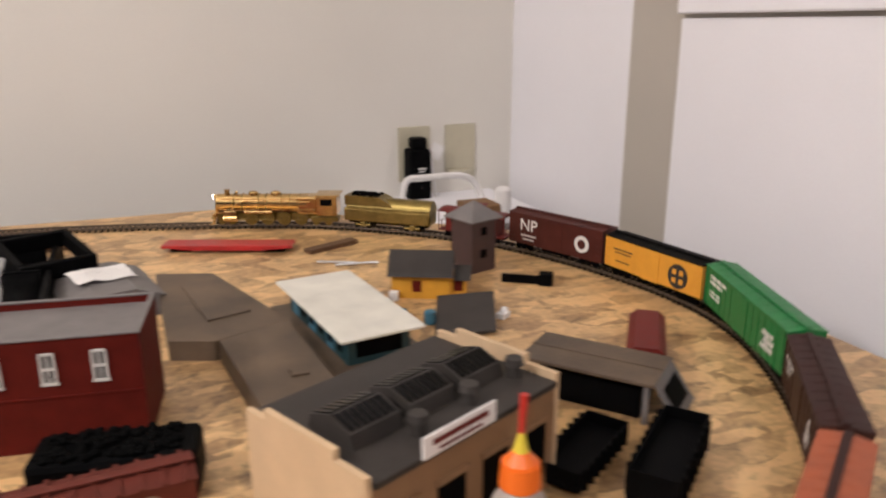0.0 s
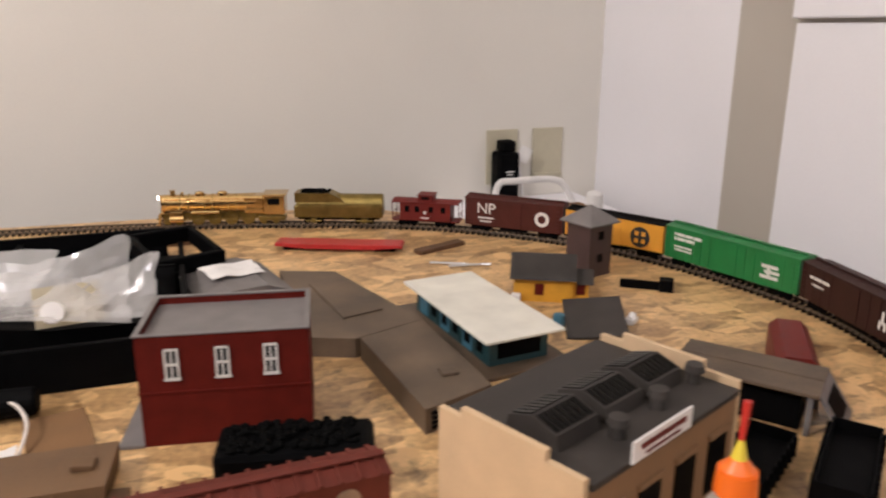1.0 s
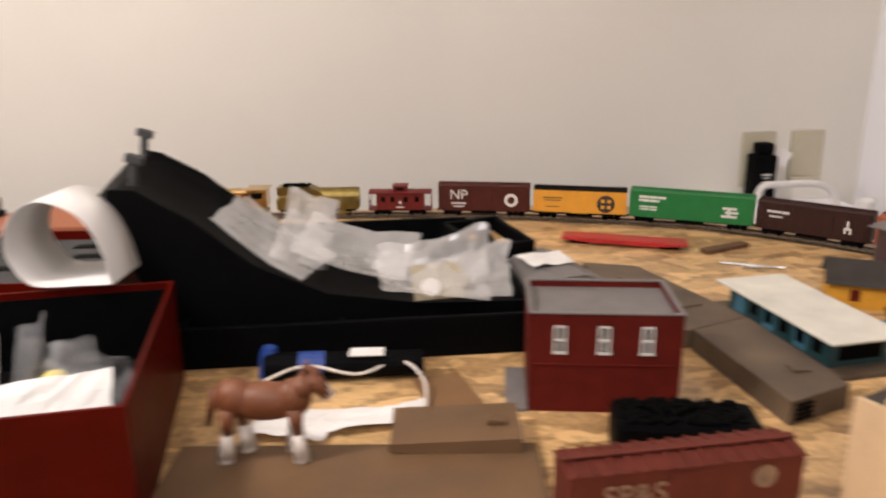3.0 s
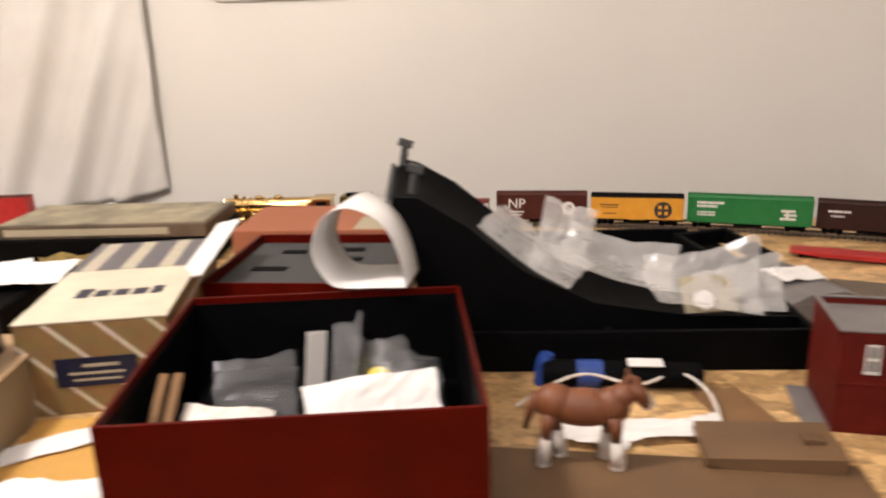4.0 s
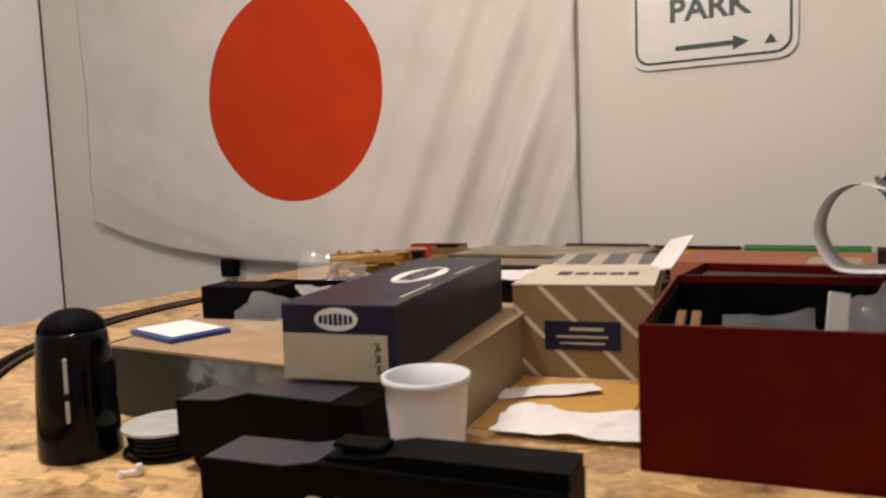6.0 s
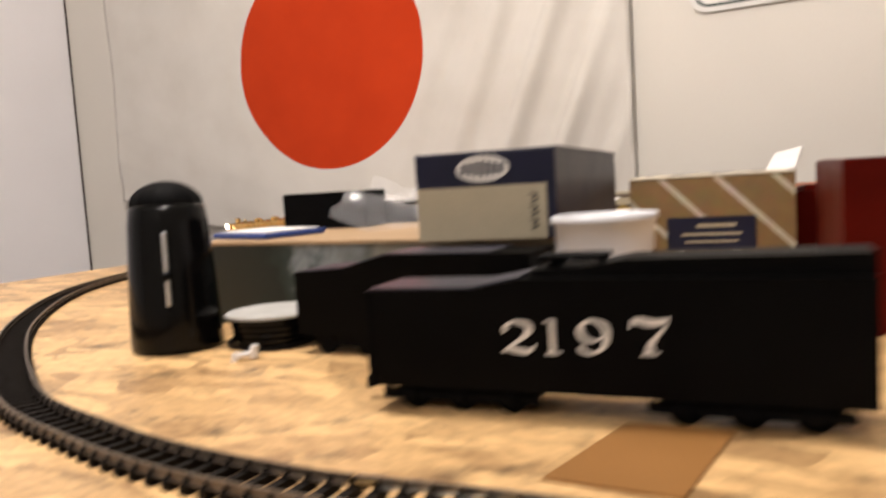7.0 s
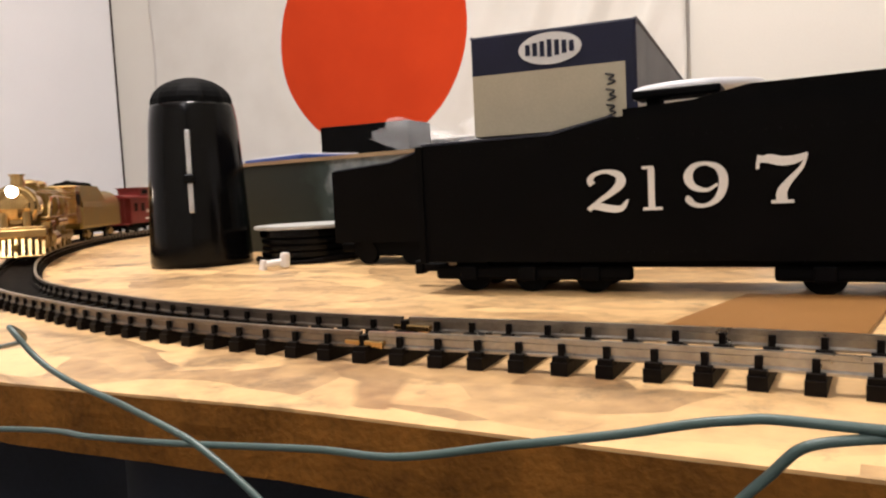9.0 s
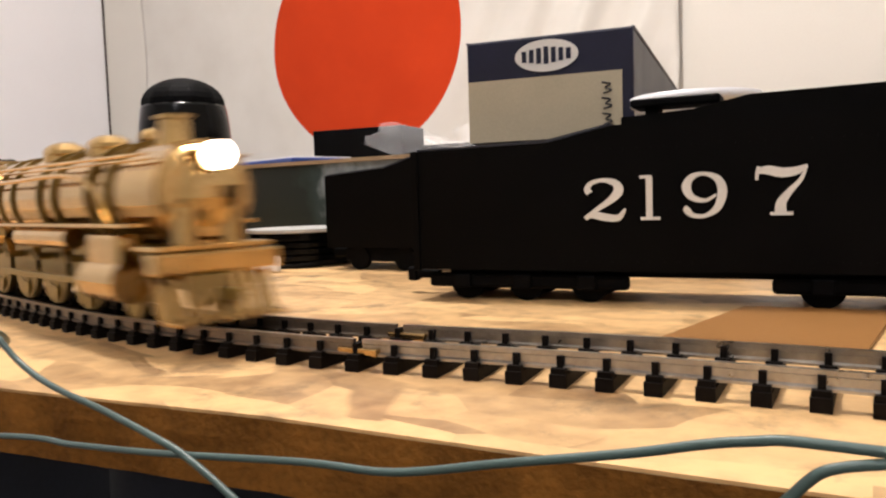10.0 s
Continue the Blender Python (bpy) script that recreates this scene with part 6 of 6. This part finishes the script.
SEVEN = [[(0.05, 0.72, 0.06), (0.06, 0.86, 0.07), (0.09, 1.00, 0.07)], [(0.07, 0.90, 0.10), (0.26, 0.92, 0.18), (0.52, 0.86, 0.19), (0.78, 0.89, 0.16), (0.97, 0.99, 0.06)],
         [(0.95, 0.97, 0.06), (0.86, 0.72, 0.08), (0.64, 0.46, 0.13), (0.50, 0.24, 0.19), (0.50, 0.02, 0.22)], [(0.30, 0.035, 0.07), (0.50, 0.035, 0.07), (0.72, 0.035, 0.07)]]
for shape, u, z, hgt, wide in ((TWO, 0.0697, 0.0258, 0.0130, 0.0136), (ONE, 0.0831, 0.0260, 0.0132, 0.0072), (NINE, 0.0983, 0.0263, 0.0133, 0.0132), (SEVEN, 0.1184, 0.0268, 0.0136, 0.0138)):
    part("road_number", numeral(shape, u, z, hgt, wide), WHITE_INK, k, "white painted numeral")
rv = B()
for z in (0.0135, 0.0475):
    for j in range(46):
        ball(rv, (0.009 + j * 0.0039, -0.0001, z), 0.0003, n=6)
tagged(part("rivet_row", rv, BLACK_PAINT, k), kind="stuff")
for cx in (0.042, 0.150):
    tk = part("truck", bx(bx(B(), cx - 0.034, 0.003, 0.0042, cx + 0.034, 0.0055, 0.0090, 0.0012), cx - 0.03, 0.012, 0.004, cx + 0.03, 0.022, 0.0104), BLACK, k)
    for j in (-1, 0, 1):
        for y in (0.006, 0.025):
            part("wheel", cyl(B(), (cx + j * 0.021, y, 0.0062), (cx + j * 0.021, y + 0.003, 0.0062), 0.0062, n=20), BLACK, tk)
        part("journal_box", bx(B(), cx + j * 0.021 - 0.003, 0.0012, 0.0042, cx + j * 0.021 + 0.003, 0.0035, 0.0090, 0.0006), BLACK, tk)
part("centre_sill", bx(B(), 0.07, 0.012, 0.0075, 0.13, 0.022, 0.0105), BLACK, k)
cpl = bx(bx(B(), -0.004, 0.0155, 0.0055, 0.006, 0.0185, 0.0085, 0.0006), -0.0065, 0.0145, 0.0045, -0.003, 0.0195, 0.0095, 0.0008)
part("coupler", cpl, BLACK, k)

k = thing("engine_tender", "second black tender, bluish sheen painted on its dark deck, unlettered", "tender", pose(1.836, -1.1905, 0, 0, 0, 3))
part("body", prism(B(), [(0, 0.0110), (0.142, 0.0110), (0.142, 0.0560), (0.060, 0.0560), (0.035, 0.0490), (0, 0.0465)], -0.038, 0.0, m=UPRIGHT), BLACK_PAINT, k)
part("deck", prism(B(), [(0.001, 0.0467), (0.035, 0.0492), (0.060, 0.0562), (0.120, 0.0562), (0.120, 0.0567), (0.059, 0.0567), (0.034, 0.0497), (0.001, 0.0472)], -0.037, -0.001, m=UPRIGHT), DECK_SHEEN, k)
for cx in (0.030, 0.112):
    tk = part("truck", bx(B(), cx - 0.022, 0.004, 0.0040, cx + 0.022, 0.032, 0.0110, 0.001), BLACK, k)
    for j in (-1, 1):
        part("wheel", cyl(B(), (cx + j * 0.013, 0.003, 0.0058), (cx + j * 0.013, 0.006, 0.0058), 0.0058, n=18), BLACK, tk)
part("coupler", bx(B(), -0.008, 0.016, 0.006, 0.001, 0.020, 0.0095, 0.0006), BLACK, k)

k = thing("canister", "glossy black canister with ribbed dome and silver slot", "canister", pose(1.742, -1.195, 0))
prf = [(0.0275, 0.0), (0.0278, 0.003), (0.0272, 0.020), (0.0258, 0.050), (0.0240, 0.078), (0.0228, 0.0870), (0.0222, 0.0885)]
sil = B()
pr = None
for r0, z0 in prf:
    ring = [sil.verts.new((r0 * math.cos(a * math.tau / 48), r0 * math.sin(a * math.tau / 48), z0)) for a in range(48)]
    if pr:
        for a in range(48):
            sil.faces.new((pr[a], pr[(a + 1) % 48], ring[(a + 1) % 48], ring[a]))
    else:
        sil.faces.new(ring[::-1])
    pr = ring
sil.faces.new(pr)
part("body", sil, BLACK_GLOSS, k, smooth=True)
dm = B()
pr = None
for j in range(9):
    th = j / 8 * math.pi / 2 * 0.97
    ring = []
    for a in range(60):
        rr = 0.0218 * math.cos(th) * (1 + (0.025 if a % 5 < 2 else 0) * math.cos(th))
        ring.append(dm.verts.new((rr * math.cos(a * math.tau / 60), rr * math.sin(a * math.tau / 60), 0.0888 + 0.0150 * math.sin(th))))
    if pr:
        for a in range(60):
            dm.faces.new((pr[a], pr[(a + 1) % 60], ring[(a + 1) % 60], ring[a]))
    pr = ring
dm.faces.new(pr)
part("ribbed_dome", dm, BLACK, k)
ANG = Matrix.Rotation(radians(-48), 4, "Z")
part("silver_slot", bx(B(), 0.0255, -0.0014, 0.028, 0.0285, 0.0014, 0.072, 0.0006, m=ANG @ pose(0.0015, 0, 0, 0, -3, 0)), SILVER, k)
part("slot_latch", bx(B(), 0.0265, -0.003, 0.045, 0.0305, 0.003, 0.050, 0.001, m=ANG), BLACK_GLOSS, k)

k = thing("wire_spool", "black wire spool topped by a pale grey disc", "spool", pose(1.7975, -1.166, 0))
for z0, z1, r0 in ((0.0035, 0.0060, 0.027), (0.0070, 0.0095, 0.0265), (0.0105, 0.0130, 0.027), (0.0140, 0.0180, 0.0275)):
    part("spool_ring", cyl(B(), (0, 0, z0), (0, 0, z1), r0, n=36, bev=0.0005), BLACK_GLOSS, k)
part("spool_core", cyl(B(), (0, 0, 0), (0, 0, 0.018), 0.023, n=28), BLACK, k)
part("disc", cyl(B(), (0, 0, 0.0182), (0, 0, 0.0200), 0.0305, n=40, bev=0.0004), surf("pale_grey_disc", (0.45, 0.45, 0.43), 0.5), k, "pale grey disc")
part("wire_coil", tube(B(), [(0.0295 * math.cos(a / 20 * math.tau), 0.0295 * math.sin(a / 20 * math.tau), 0.0018 + 0.0008 * math.sin(a)) for a in range(41)], 0.0012, 6), TIE, k)
pg = B()
cyl(pg, (0, 0, 0.0035), (0.014, 0.002, 0.0045), 0.0022, 0.0022, 10)
cyl(pg, (0.012, 0.002, 0.001), (0.013, 0.002, 0.010), 0.0035, 0.0028, 12, 0.0006)
cyl(pg, (-0.001, 0, 0.0), (0.0, 0, 0.006), 0.0026, 0.0022, 10)
tagged(part("plastic_peg", pg, PAPER), "small clear white plastic peg on the board", "peg").matrix_world = pose(1.812, -1.217, 0, 0, 0, 40) @ Matrix.Diagonal((0.8, 0.8, 0.8, 1))

k = thing("plastic_cup", "frosted white plastic cup with a rolled rim", "cup", pose(2.008, -1.160, 0))
cb = B()
pr = None
CUP_WALL = [(0.0185, 0.0), (0.0200, 0.0015), (0.0215, 0.028), (0.0232, 0.056), (0.0242, 0.0685), (0.0258, 0.0690), (0.0258, 0.0725), (0.0238, 0.0723), (0.0226, 0.056), (0.0205, 0.028), (0.0188, 0.004)]
for j, (r0, z0) in enumerate(CUP_WALL):
    ring = []
    for a in range(40):
        q = a / 40 * math.tau
        dent = 1 + 0.035 * noise.noise(Vector((math.cos(q) * 1.6, math.sin(q) * 1.6, z0 * 45))) * (z0 > 0.01)
        ring.append(cb.verts.new((r0 * dent * math.cos(q), r0 * dent * math.sin(q), z0)))
    if pr:
        for a in range(40):
            cb.faces.new((pr[a], pr[(a + 1) % 40], ring[(a + 1) % 40], ring[a]))
    else:
        cb.faces.new(ring[::-1])
    pr = ring
cb.faces.new(pr)
part("cup", cb, CUP, k, smooth=True)

k = thing("manila_sheet", "manila card with white paper scraps lying on it", "card", pose(2.022, -0.965, 0, 0, 0, 6))
part("card", bx(B(), -0.052, -0.075, 0, 0.056, 0.070, 0.0014, 0.0003), surf("manila_card", (0.55, 0.30, 0.07), 0.7, vary=0.1), k)
tagged(part("white_label", crumpled(0.085, 0.028, 0.003, 71), PAPER), "white printed label slip", "paper").matrix_world = pose(2.000, -0.945, 0.004, 0, 0, 32)
tagged(part("curled_paper", crumpled(0.11, 0.05, 0.008, 74), PAPER), "curled white paper beside the red box", "paper").matrix_world = pose(2.050, -1.025, 0.006, 0, 0, 8)
ws = B()
prism(ws, [(2.033, -1.314), (2.043, -1.255), (2.080, -1.252), (2.075, -1.314)], 0.0002, 0.0010)
tagged(part("wood_sheet", ws, WOOD_SHEET), "thin brown wood sheet lying beneath the track", "wood sheet")
lc = B()
for i in range(60):
    ball(lc, (random.gauss(0, 0.016), random.gauss(0, 0.012), abs(random.gauss(0.008, 0.006))), random.uniform(0.002, 0.005), n=6)
tagged(part("green_foliage", lc, GREEN_LEAF), "clump of dark green model foliage", "foliage").matrix_world = pose(1.53, -0.93, 0.0)
for x, y, a, ln in ((1.47, -0.80, 40, 0.05), (1.55, -0.76, -20, 0.07), (1.50, -0.66, 10, 0.06)):
    k = thing("model_scrap", "small brown model scrap at the table end", "model part", pose(x, y, 0, 0, 0, a), "model scraps")
    part("block", bx(B(), -ln / 2, -0.015, 0, ln / 2, 0.015, 0.014, 0.002), CABOOSE if a > 20 else GREY_BROWN, k)

# feeder wires over the table edge
for pts in ([(1.70, -1.445, -0.022), (1.85, -1.426, -0.0125), (1.942, -1.412, -0.0051), (1.967, -1.412, -0.0032), (1.988, -1.412, -0.0014), (2.016, -1.412, 0.0017), (2.030, -1.412, 0.0027), (2.045, -1.412, 0.0062), (2.058, -1.412, 0.0092), (2.069, -1.412, 0.0120), (2.079, -1.412, 0.0127), (2.12, -1.408, 0.0110), (2.2, -1.402, 0.004), (2.3, -1.40, -0.02)],
            [(1.80, -1.372, 0.0007), (1.8641, -1.3962, 0.0007), (1.8843, -1.3939, 0.0010), (1.930, -1.402, 0.0085), (1.947, -1.413, 0.0144), (1.955, -1.413, 0.0094), (1.964, -1.413, 0.0063), (1.977, -1.413, 0.0039), (1.990, -1.4135, 0.0014), (1.996, -1.4135, -0.0004), (2.006, -1.414, -0.0047), (2.030, -1.416, -0.016), (2.055, -1.416, -0.012), (2.0713, -1.413, 0.0061), (2.079, -1.4125, 0.0116), (2.10, -1.405, 0.0100), (2.16, -1.394, 0.0016)]):
    tagged(part("feeder_wire", tube(B(), smooth_line(pts, steps=10), 0.00052, 8), WIRE, smooth=True), "thin grey-green feeder wire draped along the table edge", "wire", "feeder wires")

# ---- ties of the track, nearest ones singly ----
tie_mesh = bpy.data.meshes.new("tie")
tb = bx(B(), -0.0016, -0.0118, 0.0, 0.0016, 0.0118, 0.0024)
for sd in (-1, 1):
    bx(tb, -0.0014, sd * 0.0089 - 0.0024, 0.0024, 0.0014, sd * 0.0089 + 0.0024, 0.0034)
    bx(tb, -0.0006, sd * 0.0089 - 0.0013, 0.0034, 0.0006, sd * 0.0089 + 0.0013, 0.0055)
tb.to_mesh(tie_mesh)
tb.free()
tie_mesh.materials.append(TIE)
rest = B()
count = int(LOOP / 0.0086)
for i in range(count):
    s0 = i * LOOP / count
    p, d = on_track(s0), on_track(s0 + 0.003) - on_track(s0 - 0.003)
    m = Matrix.Translation(p) @ Matrix.Rotation(math.atan2(d.y, d.x), 4, "Z")
    if p.y < -0.95 and 1.3 < p.x < 2.6:
        ob = new("tie", tie_mesh)
        ob.parent = track
        ob.matrix_local = m
    else:
        t = bmesh.new()
        t.from_mesh(tie_mesh)
        bmesh.ops.transform(t, verts=t.verts, matrix=m)
        join(rest, t)
tagged(part("tie_strip", rest, TIE, track), kind="stuff")

# ---- what moves ----
def motions():
    times = [k * 0.2 for k in range(51)]
    back = 0.0
    for ob, length, gap in TRAIN:
        walk(ob, [(t, vehicle_pose(front_at(t) - back, length)) for t in times])
        back += length + gap
    steps = [k / 30 for k in range(301)]
    for d in DRIVERS:
        x, y, z = d.location
        walk(d, [(t, pose(x, y, z, 0, math.degrees((front_at(t) - front_at(0)) / 0.0102), 0)) for t in steps])


motions()
